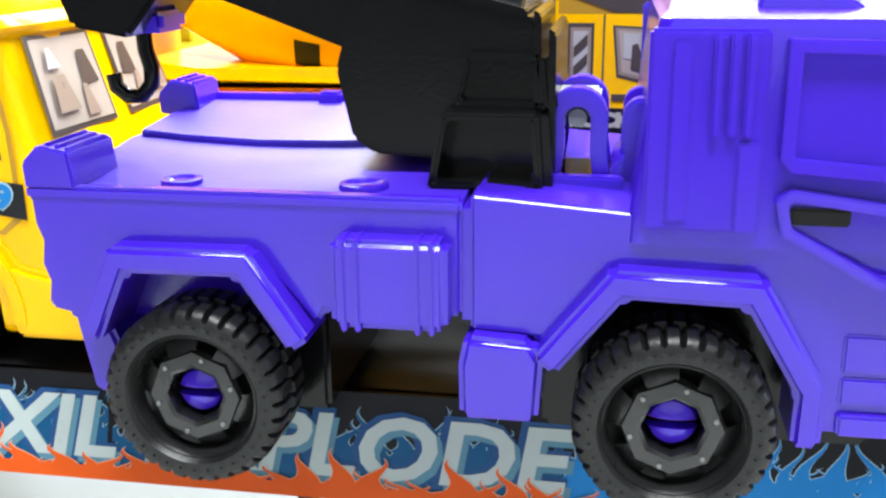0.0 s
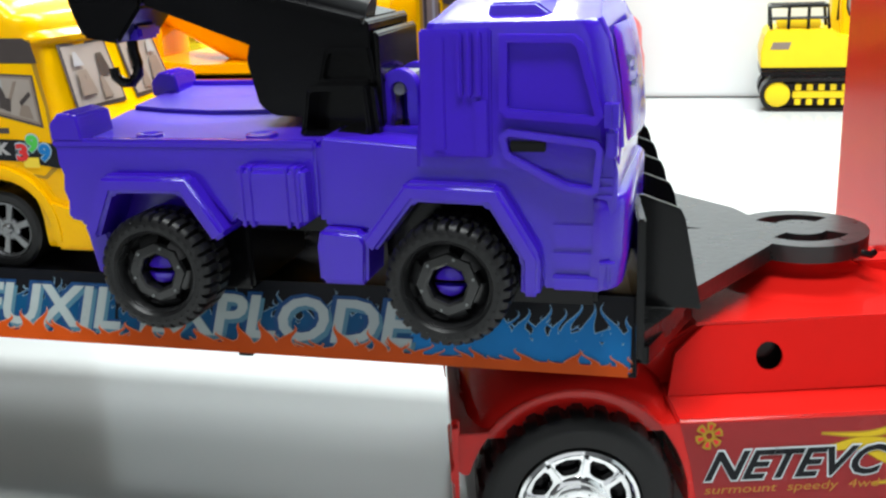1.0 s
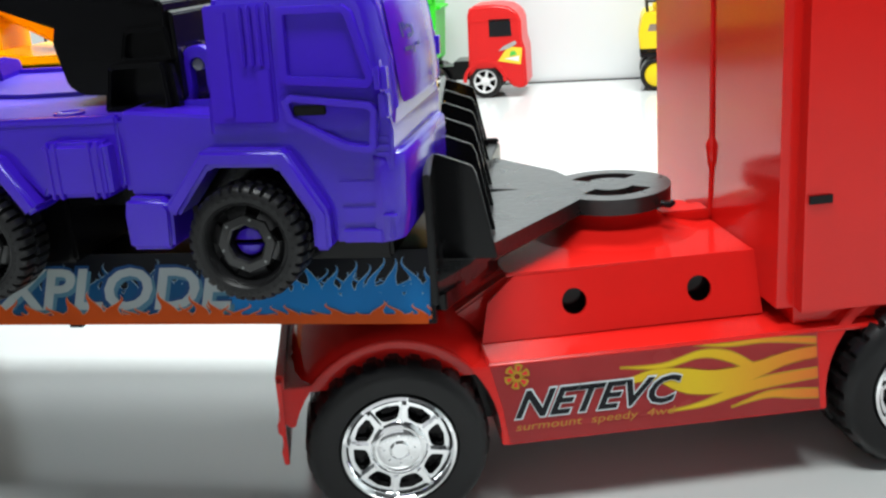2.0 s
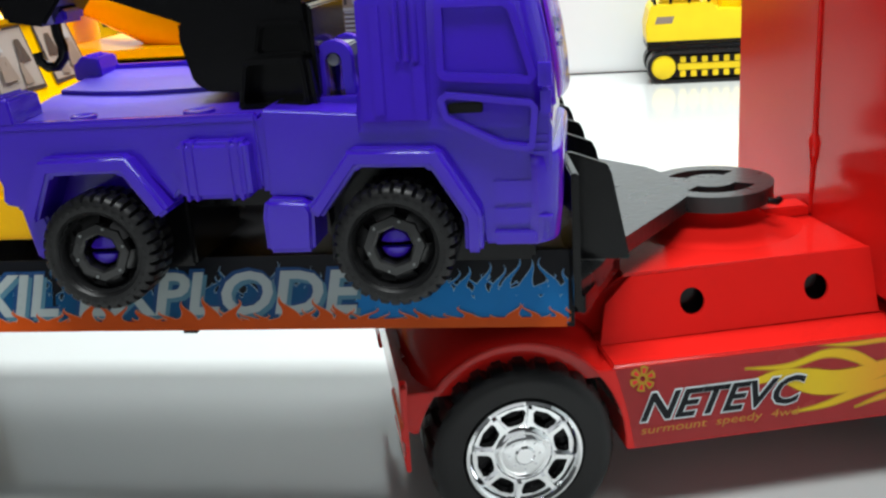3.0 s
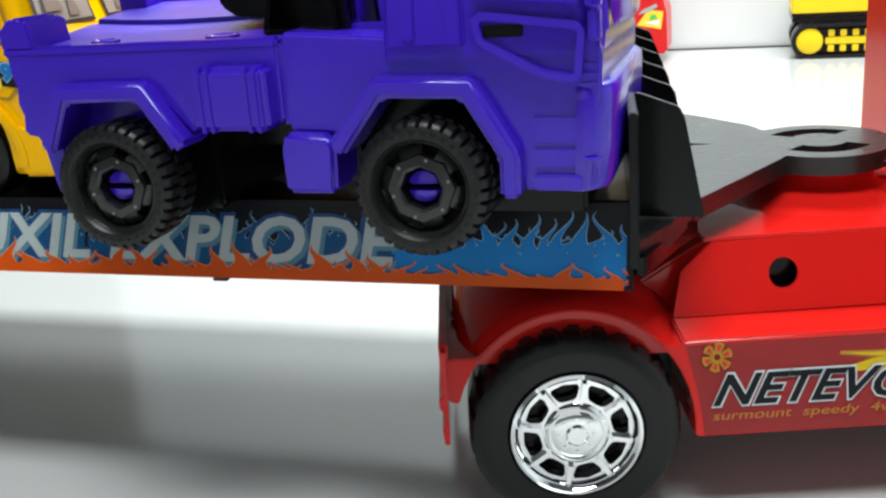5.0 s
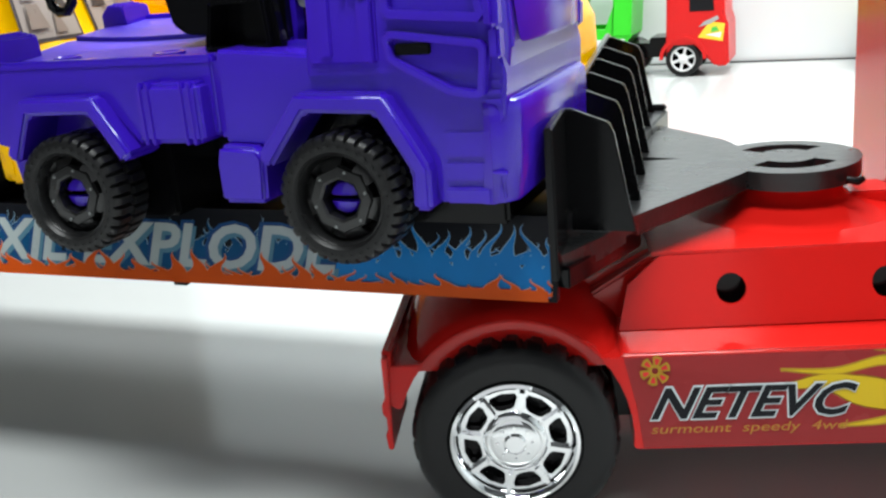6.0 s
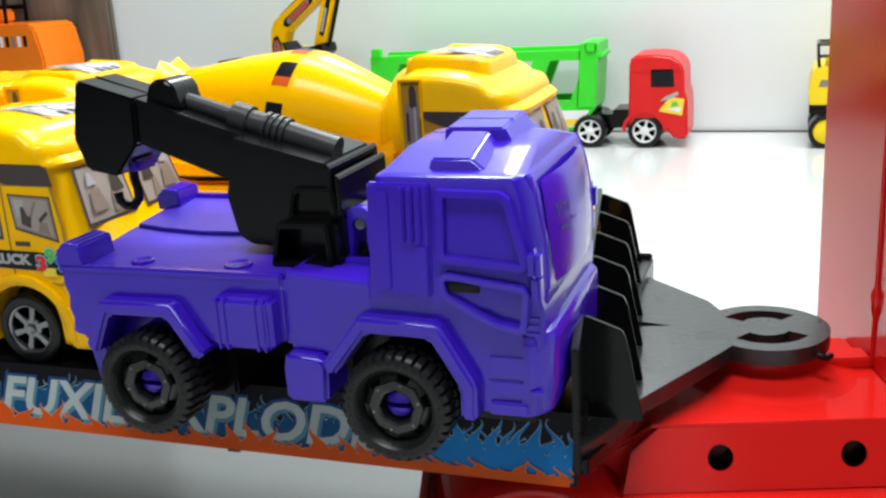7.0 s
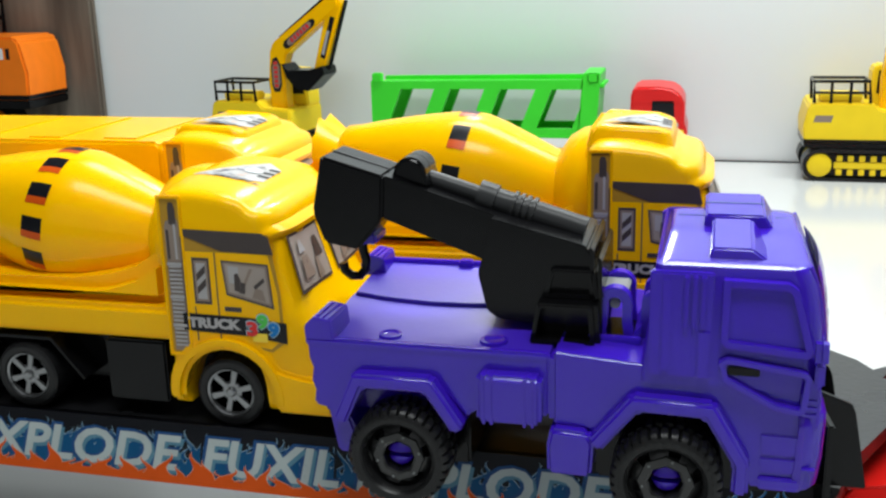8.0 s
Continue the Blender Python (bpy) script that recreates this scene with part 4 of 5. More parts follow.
part("coupling_dome", lathe([(3.4, 6.97), (3.0, 7.01), (2.4, 7.14), (1.9, 7.32), (1.62, 7.5), (1.55, 7.93), (0.001, 7.94)], (8.4, 7.0, 0), 48, "z"), RED, red, "raised red coupling dome", angle=60)
part("coupling_latch", box(10.1, 11.9, 6.6, 7.6, 7.0, 7.4), RED, red, bevel=0.06)
part("cab", box(11.95, 25.5, 0.45, 13.3, 5.05, 21.0), RED, red, "tall glossy red cab", bevel=0.55, segs=4)
part("cab_seam", tube([(11.93, 6.7, 7.1), (11.9, 6.55, 9.3), (11.93, 6.5, 21)], 0.07, 8), RED, red, angle=60)
part("seam_blob", lathe([(0.02, 8.6), (0.15, 9.1), (0.2, 9.7), (0.02, 10.1)], (11.92, 6.58, 0), 12, "z"), RED, red, angle=60)
part("cab_latch", box(12.6, 13.3, 0.35, 0.5, 9.0, 9.25), BLACK, red, "small black latch")
flap = [(-3.4, 5.2), (-3.4, 4.0), (-3.5, 3.9), (-3.5, 3.6), (-3.4, 3.5), (-3.4, 3.1), (-3.47, 3.0), (-3.42, 2.55), (-3.28, 2.55), (-3.25, 5.2)]
part("mud_flap", prism(flap, 0.3, 3.2), RED, red, "red plastic mud flap with a notched edge", bevel=0.03)
part("mud_flap", prism(flap, 9.8, 12.7), RED, red, bevel=0.03)
part("tail_plate", box(-3.43, -3.2, 0.6, 12.4, 3.7, 5.3), RED, red, bevel=0.05)


def film_place(k):
    return lambda x, h: Vector((x, 0.2 + 0.16 * h - 0.014 * k, 2.42 + h))


film = part("side_sticker", on_plane(prism([(3.35, 0.06), (13.1, 0.06), (13.1, 2.5), (2.9, 2.5), (3.2, 1.2)], 0, 0.001), film_place(1)), PINK, red, "pinkish red sticker film with flames and lettering")
FLAMES = (
    ((5.5, 1.67, 0.0), (6.9, 1.57, 0.15), (7.9, 1.66, 0.36), (8.8, 1.40, 0.75), (9.9, 1.25, 0.70), (11.1, 1.48, 0.48), (12.1, 1.75, 0.38), (13.05, 1.85, 0.34)),
    ((6.9, 2.0, 0.0), (8.2, 1.92, 0.13), (9.4, 2.16, 0.20), (10.3, 1.98, 0.32), (11.1, 1.5, 0.30)),
    ((9.2, 2.46, 0.0), (10.3, 2.36, 0.09), (11.5, 2.38, 0.12), (13.05, 2.2, 0.16)),
    ((8.3, 0.5, 0.0), (9.4, 0.62, 0.15), (10.5, 0.92, 0.30), (11.4, 1.08, 0.34), (13.05, 1.2, 0.28)),
    ((10.3, 0.42, 0.0), (11.4, 0.68, 0.16), (12.3, 0.62, 0.26), (13.05, 0.55, 0.26)),
)


def smooth_at(knots, f):
    """A point on a smooth line through knots, f from 0 to 1."""
    s = f * (len(knots) - 1)
    i = min(int(s), len(knots) - 2)
    u = s - i
    p = [Vector(knots[max(0, min(len(knots) - 1, i + k))]) for k in (-1, 0, 1, 2)]
    return 0.5 * (2 * p[1] + (p[2] - p[0]) * u + (2 * p[0] - 5 * p[1] + 4 * p[2] - p[3]) * u * u + (3 * p[1] - p[0] - 3 * p[2] + p[3]) * u ** 3)


for n, knots in enumerate(FLAMES):
    for name, mat, e, k, lb in (("flame_edge", INK_OCHRE, 0.045, 1.0, "dark ochre flame outline"), ("sticker_flame", FLAME, 0.0, 1.6, "yellow to orange printed flame")):
        fl, rows = bmesh.new(), []
        for i in range(33):
            x, h, w = smooth_at(knots, i / 32)
            half = max(0.004, 0.5 * w) + e
            rows.append((fl.verts.new((x - (e if i == 0 else 0), 0, max(0.07, h - half))), fl.verts.new((x - (e if i == 0 else 0), 0, min(2.49, h + half)))))
        for (a, bb), (c, dd) in zip(rows, rows[1:]):
            fl.faces.new((a, bb, dd, c))
        part(name, on_plane(fl, film_place(k + 0.12 * n)), mat, film, lb)
part("wordmark_edge", on_plane(move(lettering("NETEVC", 3.55, 8.75, 0.86, 0.05, 0.42, 0.04), (0, 0, 0.80)), film_place(4)), INK_WHITE, film, "white outline of the lettering")
part("wordmark", on_plane(move(lettering("NETEVC", 3.55, 8.75, 0.84, 0.022, 0.42), (0, 0, 0.81)), film_place(5)), INK_BLACK, film, "black slanting lettering")
part("small_lettering", on_plane(move(lettering("surmount  speedy  4wd", 3.55, 8.5, 0.32, 0.0, 0.2), (0, 0, 0.36)), film_place(4)), INK_FAINT, film, "small dull yellow lettering")
for i in range(6):
    a = i * math.pi / 3 + 0.3
    ca, sa = math.cos(a), math.sin(a)
    outline = [(3.7 + r * ca - w * sa, 2.1 + r * sa + w * ca) for r, w in ((0.08, -0.06), (0.36, -0.13), (0.40, 0.0), (0.36, 0.13), (0.08, 0.06))]
    for k, m, grow in ((4, INK_OCHRE, 1.0), (5, INK_RED, 0.5)):
        cx, cz = 3.7 + 0.26 * ca, 2.1 + 0.26 * sa
        petal = bmesh.new()
        petal.faces.new([petal.verts.new((cx + grow * (x - cx), 0, cz + grow * (z - cz))) for x, z in outline])
        part("star_petal", on_plane(petal, film_place(k + 0.05 * i)), m, film, "petal of a small yellow six-pointed mark")


# ---- yellow lorries on the deck: one cab design, two mixers and a box lorry ----
def print_on(name, pts, mat, over, k=1, label=""):
    """A flat print on the near side of a lorry, from (x, z) points."""
    return part(name, patch([(x, -0.012 * k, z) for x, z in pts]), mat, over, label)


def rect(x0, x1, z0, z1):
    return [(x0, z0), (x1, z0), (x1, z1), (x0, z1)]


CROWN = ((-0.5, 7.95), (-0.38, 8.2), (-0.15, 8.33), (0.3, 8.36), (0.9, 8.34), (1.7, 8.24), (2.35, 8.06), (2.62, 7.86), (2.8, 7.72), (3.05, 7.66))


def lorry_cab(t, W=6.6, pad=0.0):
    arch = circle(1.6, 1.2, 1.62, 16, 195, -15)
    side = [(-0.5, 4.2), (-0.46, 0.7), (0.02, 0.7)] + arch[1:-1] + [(3.3, 0.7), (5.1, 0.7), (5.3, 0.9), (5.22, 3.3), (4.95, 3.85), (4.5, 4.25), (4.05, 5.6), (3.78, 6.62), (3.9, 6.72), (3.92, 6.88), (3.76, 7.02), (3.6, 7.1), (3.58, 7.24), (3.48, 7.46), (3.3, 7.6), (3.05, 7.66), (2.8, 7.72), (2.62, 7.86), (2.35, 8.06), (1.7, 8.24), (0.9, 8.34), (0.3, 8.36), (-0.15, 8.33), (-0.38, 8.2), (-0.5, 7.95), (-0.52, 7.7)]
    slices = []
    for y, e in ((0.0, 0.30), (0.04, 0.16), (0.12, 0.06), (0.26, 0.01), (0.5, 0), (0.9, 0), (1.3, 0), (1.8, 0), (2.5, 0), (W / 2, 0)):
        slices.append((y, e))
    slices += [(W - y, e) for y, e in slices[-2::-1]]
    rings = []
    for y, e in slices:
        u = abs(y - W / 2) / (W / 2)
        ring = []
        for x, z in inset(side, e) if e else side:
            if z > 6.6:
                z -= 0.28 * u ** 4 * (z - 6.6) / 1.8
            if x > 2.5:
                x -= 0.75 * u ** 6 * min(1, (x - 2.5) / 1.5)
            ring.append((x, y, z))
        rings.append(ring)
    cab = part("cab", loft(rings), YELLOW, t, "rounded yellow cab", angle=42)
    fl = circle(1.6, 1.2, 1.62, 18, 190, -10)
    fo = circle(1.6, 1.2, 2.2, 18, 190, -10)
    for y0, y1 in ((-0.2, 0.35), (W - 0.35, W + 0.2)):
        part("arch_flare", prism(fo + fl[::-1], y0, y1), YELLOW, cab, "moulded wheel arch flare", bevel=0.17, segs=4)
        part("front_fender", prism([(3.3, 0.72), (3.35, 1.5), (3.25, 2.35), (3.7, 2.2), (4.4, 2.06), (5.15, 2.0), (5.3, 1.8), (5.34, 0.72)], y0 + 0.04, y1 + 0.1), YELLOW, cab, "rounded fender running to the front corner", bevel=0.16, segs=4)
    part("bumper", box(4.4, 5.5, 0.15, W - 0.15, 0.7, 2.1), YELLOW, cab, bevel=0.25, segs=3)
    # the windscreen and side windows are printed stickers
    a, b = Vector((4.44, 0, 4.45)), Vector((3.76, 0, 6.68))
    n = Vector((0.95, 0, 0.29)) * 0.03
    for far in (0, 1):
        def across(y):
            return W - y if far else y

        for name, m, y0, y1, f0, f1, k in (("windscreen_edge", INK_SOOT, 0.5, 3.0, 0.12, 0.98, 1.0), ("windscreen", INK_SCREEN, 0.62, 2.9, 0.17, 0.94, 1.5)):
            p, q = a.lerp(b, f0) + n * k, a.lerp(b, f1) + n * k
            part(name, patch([(p.x - 0.10 * (y0 < 1), across(y0), p.z), (p.x, across(y1), p.z), (q.x, across(y1), q.z), (q.x - 0.08, across(y0 + 0.2), q.z)]), m, cab, "printed brownish windscreen pane")
        for i, (y0, y1, f0, f1) in enumerate(((0.9, 1.7, 0.3, 0.62), (1.9, 2.4, 0.22, 0.5), (2.1, 2.75, 0.5, 0.8), (1.0, 1.5, 0.68, 0.86))):
            p, q = a.lerp(b, f0) + n * 2, a.lerp(b, f1) + n * 2
            part("screen_print", patch([(p.x, across(y0), p.z), (p.x, across(y1), p.z), (q.x, across(y1 - 0.2), q.z), (q.x, across(y0 + 0.15), q.z)]), (INK_BROWN, INK_BROWN, INK_SOOT, INK_GREY)[i], cab)
    # side sticker
    print_on("door_print", [(0.2, 2.9), (1.05, 3.05), (2.2, 3.0), (3.3, 2.85), (3.75, 3.2), (3.7, 4.9), (3.4, 6.85), (0.35, 6.9)], INK_OCHRE, cab, 1, "printed door panel")
    print_on("door_print", [(0.27, 3.0), (2.2, 3.1), (3.25, 2.95), (3.65, 3.3), (3.6, 4.9), (3.35, 6.2), (0.4, 6.2)], YELLOW, cab, 2)
    print_on("roof_band", [(0.3, 6.95), (3.2, 6.9), (3.42, 6.75), (3.55, 6.2), (1.7, 6.25), (0.45, 6.7)], INK_SOOT, cab, 3, "dark printed band")
    print_on("quarter_window_edge", rect(0.64, 1.26, 4.4, 6.0), INK_SOOT, cab, 3)
    print_on("quarter_window", rect(0.71, 1.19, 4.5, 5.9), INK_BROWN, cab, 3.5)
    print_on("quarter_window", rect(0.78, 1.12, 4.58, 5.82), INK_GREY, cab, 4)
    for z in (4.75, 5.2):
        print_on("quarter_stripe", [(0.79, z), (1.11, z + 0.3), (1.11, z + 0.56), (0.79, z + 0.24)], INK_SOOT, cab, 5)
    print_on("door_window_edge", [(1.68, 5.95), (3.34, 5.87), (3.46, 4.36), (1.8, 4.76)], INK_SOOT, cab, 3)
    print_on("door_window_edge", [(1.74, 5.9), (3.29, 5.82), (3.4, 4.44), (1.85, 4.82)], INK_BROWN, cab, 3.5)
    print_on("door_window", [(1.82, 5.84), (3.22, 5.75), (3.32, 4.54), (1.92, 4.88)], INK_SCREEN, cab, 4, "printed grey-brown door window")
    print_on("window_print", [(1.95, 5.2), (2.3, 5.15), (2.3, 5.75), (1.93, 5.78)], INK_GREY, cab, 5)
    print_on("window_print", [(2.12, 4.95), (2.3, 4.9), (2.36, 5.3), (2.26, 5.55), (2.14, 5.5)], INK_SOOT, cab, 5.5)
    print_on("window_print", [(2.3, 4.88), (2.48, 4.84), (2.52, 5.2), (2.36, 5.25)], INK_SOOT, cab, 6)
    print_on("window_print", [(2.68, 5.7), (2.8, 5.7), (2.5, 5.1), (2.42, 5.15)], INK_BROWN, cab, 5)
    print_on("window_print", [(2.85, 5.0), (3.2, 5.3), (3.16, 5.42), (2.8, 5.12)], INK_SOOT, cab, 5)
    print_on("window_print", [(2.72, 4.72), (3.2, 4.6), (3.1, 5.0), (2.85, 5.05)], INK_BROWN, cab, 4.5)
    for x in (0.62, 1.46):
        print_on("door_line", rect(x, x + 0.045, 3.1 if x < 1 else 2.9, 4.3 if x < 1 else 6.2), INK_SOOT, cab, 4)
    print_on("door_line", rect(0.3, 0.345, 4.06, 6.7), INK_SOOT, cab, 4)
    print_on("door_handle", rect(1.7, 2.3, 4.2, 4.36), INK_SOOT, cab, 4)
    print_on("name_band", [(0.15, 4.06), (2.5, 4.02), (3.85, 3.9), (3.85, 3.18), (2.5, 3.38), (0.15, 3.45)], INK_BLACK, cab, 4, "black band with the lorry's name")
    part("name_letters", move(lettering("TRUCK", 0.32, 2.26, 0.38, 0.06), (0, -0.065, 3.56)), INK_GREY, cab, "grey capital letters")
    for digit, x, z, m in (("3", 2.44, 3.40, INK_RED), ("9", 2.82, 3.66, INK_GREEN), ("9", 3.2, 3.40, INK_BLUE)):
        part("number_edge", move(lettering(digit, x, x + 0.40, 0.54, 0.10, 0.0, 0.03), (0, -0.066, z - 0.02)), INK_PALE, cab, "pale outline of the digit")
        part("number", move(lettering(digit, x, x + 0.40, 0.52, 0.055), (0, -0.082, z - 0.01)), m, cab, "fat coloured digit")
    print_on("number_ground", rect(2.64, 3.16, 3.2, 3.5), INK_YELLOW, cab, 5)
    # the upright exhaust pipe print in its slot
    slot = part("pipe_slot", band(rect(-0.46, 0.42, 2.5, 8.06), rect(-0.34, 0.32, 2.62, 7.94), -0.07, 0.05), YELLOW, cab, bevel=0.03)
    print_on("slot_ground", rect(-0.34, 0.32, 2.62, 7.94), INK_OCHRE, slot, 1)
    print_on("exhaust_print", [(-0.24, 2.7), (0.28, 2.7), (0.28, 7.1), (0.22, 7.3), (-0.18, 7.2), (-0.24, 7.0)], INK_BROWN, slot, 2, "brownish grey printed exhaust pipe")
    print_on("exhaust_tip", [(-0.06, 7.1), (0.2, 7.0), (0.2, 7.6), (0.14, 7.82), (-0.02, 7.82), (-0.06, 7.65)], INK_SOOT, slot, 2.5)
    print_on("exhaust_shine", rect(0.08, 0.17, 5.9, 7.1), INK_GREY, slot, 3)
    print_on("exhaust_shine", rect(-0.2, -0.1, 5.9, 6.9), INK_SOOT, slot, 3)
    for i in range(20):
        print_on("exhaust_ring", rect(-0.2, 0.24, 2.86 + 0.145 * i, 2.94 + 0.145 * i), INK_GREY, slot, 4)
    for z in (3.55, 4.55, 5.7):
        print_on("exhaust_ring", rect(-0.24, 0.28, z, z + 0.1), INK_GREY, slot, 5)
    # the roof badge
    def laid(pts, k=0):
        """A print that follows the crown of the roof, from (x, y) points."""
        bm = patch([(x - 0.08, y + 0.8, 0) for x, y in pts])
        bmesh.ops.triangulate(bm, faces=bm.faces[:])
        if len(pts) < 7 and k < 1:
            bmesh.ops.subdivide_edges(bm, edges=bm.edges[:], cuts=5, use_grid_fill=True)
        for v in bm.verts:
            z = 8.3
            for (xa, za), (xb, zb) in zip(CROWN, CROWN[1:]):
                if xa <= v.co.x <= xb:
                    z = za + (zb - za) * (v.co.x - xa) / (xb - xa)
            v.co.z = z - 0.28 * (abs(v.co.y - W / 2) / (W / 2)) ** 4 * (z - 6.6) / 1.8 + 0.022 + 0.005 * k + pad
        return bm

    if pad:
        rims = []
        for grow, up in ((0.25, -0.35), (0.12, pad - 0.12), (0.04, pad - 0.02), (-0.06, pad)):
            ring = []
            for x, y in rounded(-0.42 - grow, 2.3 + grow, 1.3 - grow, W - 1.3 + grow, (0.25, 0.5, 0.5, 0.25)):
                z = 8.3
                for (xa, za), (xb, zb) in zip(CROWN, CROWN[1:]):
                    if xa <= x <= xb:
                        z = za + (zb - za) * (x - xa) / (xb - xa)
                ring.append((x, y, min(z, 8.36) + up))
            rims.append(ring)
        part("roof_pad", loft(rims), YELLOW, cab, "raised yellow pad on the roof", angle=50)
    rnd = random.Random(5)
    badge = part("roof_badge", laid([(-0.1, 1.25), (1.7, 0.95), (2.42, 1.45), (2.35, 3.2), (1.7, 3.7)]), INK_CARD, cab, "grey printed roof badge with dark stripes")
    for i in range(46):
        f = rnd.uniform(0.15, 0.9)
        x = -0.1 + 2.0 * f
        y = 1.25 - 0.15 * f + rnd.uniform(0.08, 0.95) * 2.2 * f
        w, h = rnd.uniform(0.08, 0.26), rnd.uniform(0.03, 0.10)
        part("badge_mark", laid([(x, y), (x + w, y + 0.02), (x + w + 0.08, y + h), (x + 0.07, y + h + 0.02)], 1 + 0.05 * i), (INK_NAVY, INK_GREY, INK_SOOT, INK_WHITE, INK_PEACH, INK_WHITE)[i % 6], badge)
    for i in range(7):
        x = 0.75 + 0.24 * i
        y = 1.13 - 0.08 * x
        part("badge_stripe", laid([(x, y - 0.03), (x + 0.16, y), (x + 0.3, y + 0.16), (x + 0.12, y + 0.13)], 4), INK_BLACK, badge)
    for i in range(3):
        y = 1.75 + 0.5 * i
        part("badge_stripe", laid([(2.05, y), (2.4, y + 0.1), (2.4, y + 0.34), (2.05, y + 0.24)], 4), INK_BLACK, badge)
    part("badge_disc", laid([(1.72 + 0.3 * math.cos(a), 2.25 + 0.3 * math.sin(a)) for a in [2 * math.pi * k / 24 for k in range(24)]], 6), INK_WHITE, badge)
    # frame and wheels
    part("underframe", box(-13.0, 4.6, 1.2, W - 1.2, 0.9, 3.0), BLACK, t, "black underframe", bevel=0.08)
    part("side_tank", box(-3.1, -0.8, 0.15, 1.6, 0.6, 2.85), BLACK, t, "black side tank", bevel=0.08)
    part("rear_guard", prism(strip_outline([(-10.4, 1.9), (-9.6, 2.75), (-5.2, 2.75), (-4.0, 1.3)], 0.12), 0.1, 1.4), BLACK, t, bevel=0.02)
    for x in (1.6, -6.3, -9.0):
        small_wheel(t, (x, -0.02, 1.25))
        small_wheel(t, (x, W + 0.02, 1.25), True)
    return cab


def mixer_lorry(at, label, pad=0.0, squares=13, back=6.35):
    t = thing("toy_mixer_lorry", at, label=label, category="toy truck", group="yellow lorries on the trailer")
    W = 6.6
    lorry_cab(t, W, pad)
    part("bed", prism([(-13.2, 2.95), (-13.2, 3.9), (-12.9, 4.1), (-0.5, 4.1), (-0.2, 3.9), (-0.2, 2.95)], 0.05, W - 0.05), YELLOW, t, "yellow bed", bevel=0.18, segs=3)
    part("drum_cradle", prism([(-12.0, 4.0), (-11.0, 5.0), (-9.0, 4.75), (-4.4, 4.8), (-3.0, 5.0), (-2.0, 5.3), (-1.2, 5.8), (-0.5, 6.0), (-0.5, 4.0)], 0.35, W - 0.35), DRUM, t, "smooth yellow cradle under the drum", bevel=0.45, segs=4)
    hump = lathe([(0.3, -2.3), (1.5, -2.0), (2.25, -1.5), (2.55, -1.0), (2.66, -0.5), (2.68, 0.0)], (0, W / 2, 5.75), 48, "x")
    part("cab_back", hump, DRUM, t, angle=60)
    prof = [(0.9, -11.0), (1.2, -10.8), (1.35, -10.2), (1.6, -9.5), (2.05, -8.1), (2.45, -6.6), (2.6, -5.9), (2.6, -5.2), (2.42, -4.4), (2.0, -3.1), (1.7, -2.2), (1.55, -1.8), (1.4, -1.6)]
    tilt = Matrix.Translation((-5.5, 0, 6.25)) @ Matrix.Rotation(radians(9), 4, "Y") @ Matrix.Translation((5.5, 0, -6.25))
    drum = part("drum", turned(lathe(prof, (0, W / 2, 6.25), 56, "x"), tilt), DRUM, t, "orange-yellow mixer drum with a chequered band", angle=50)
    for i in range(squares):
        for m, lo, wide in ((INK_BLACK, 0.0, 150.0 / squares), (INK_ORANGE, 150.0 / squares, 75.0 / squares)):
            bm, vs = bmesh.new(), []
            for k in range(5):
                a = radians(360 / squares * i + lo + wide * k / 4)
                vs.append([bm.verts.new((x, W / 2 + rr * math.cos(a), 6.25 + rr * math.sin(a))) for x, rr in ((-back, 2.565 - 0.26 * (back - 6.2)), (-5.95, 2.61), (-5.5, 2.62))])
            for p, q in zip(vs, vs[1:]):
                for c in range(2):
                    bm.faces.new((p[c], q[c], q[c + 1], p[c + 1]))
            part("chequer", turned(bm, tilt), m, drum)
    hop = bmesh.new()
    loft([[(-10.6, W / 2 + 1.3 * math.cos(a), 6.9 + 1.0 * math.sin(a)) for a in [2 * math.pi * k / 16 for k in range(16)]], [(-11.6, W / 2 + 1.7 * math.cos(a), 7.2 + 1.25 * math.sin(a) + 0.3 * (k % 2)) for k, a in enumerate([2 * math.pi * k / 16 for k in range(16)])]], hop)
    part("hopper", hop, DRUM, t, "flared yellow hopper", angle=50)
    part("chute", prism([(-12.6, 4.1), (-12.2, 6.6), (-11.5, 7.2), (-10.9, 6.0), (-10.9, 4.1)], W / 2 - 1.2, W / 2 + 1.2), DRUM, t, bevel=0.2, segs=3)
    return t


mixer_lorry((-8.2, 17.55, 9.28), "yellow toy cement mixer lorry on the deck behind the crane truck")
mixer_lorry((5.05, 24.35, 9.8), "yellow toy cement mixer lorry in the far lane of the deck", 0.42, 9, 6.2)
box_lorry = thing("toy_box_lorry", (-11.7, 24.4, 9.8), label="yellow toy lorry with a long rounded load body", category="toy truck", group="yellow lorries on the trailer")
lorry_cab(box_lorry, pad=0.2)
load = part("load_body", prism([(-16.0, 3.0), (-16.0, 7.9), (-15.8, 8.0), (-0.8, 8.0), (-0.6, 7.8), (-0.6, 3.0)], 0.05, 6.55), YELLOW, box_lorry, "long yellow load body", bevel=0.25, segs=3)
for x in (-14, -10.5, -7, -3.5):
    part("body_rib", box(x, x + 1.6, 0.5, 6.1, 7.9, 8.06), YELLOW, load, bevel=0.06)
print_on("body_print", rect(-3.2, -1.4, 6.6, 6.85), INK_BLACK, load, 1)


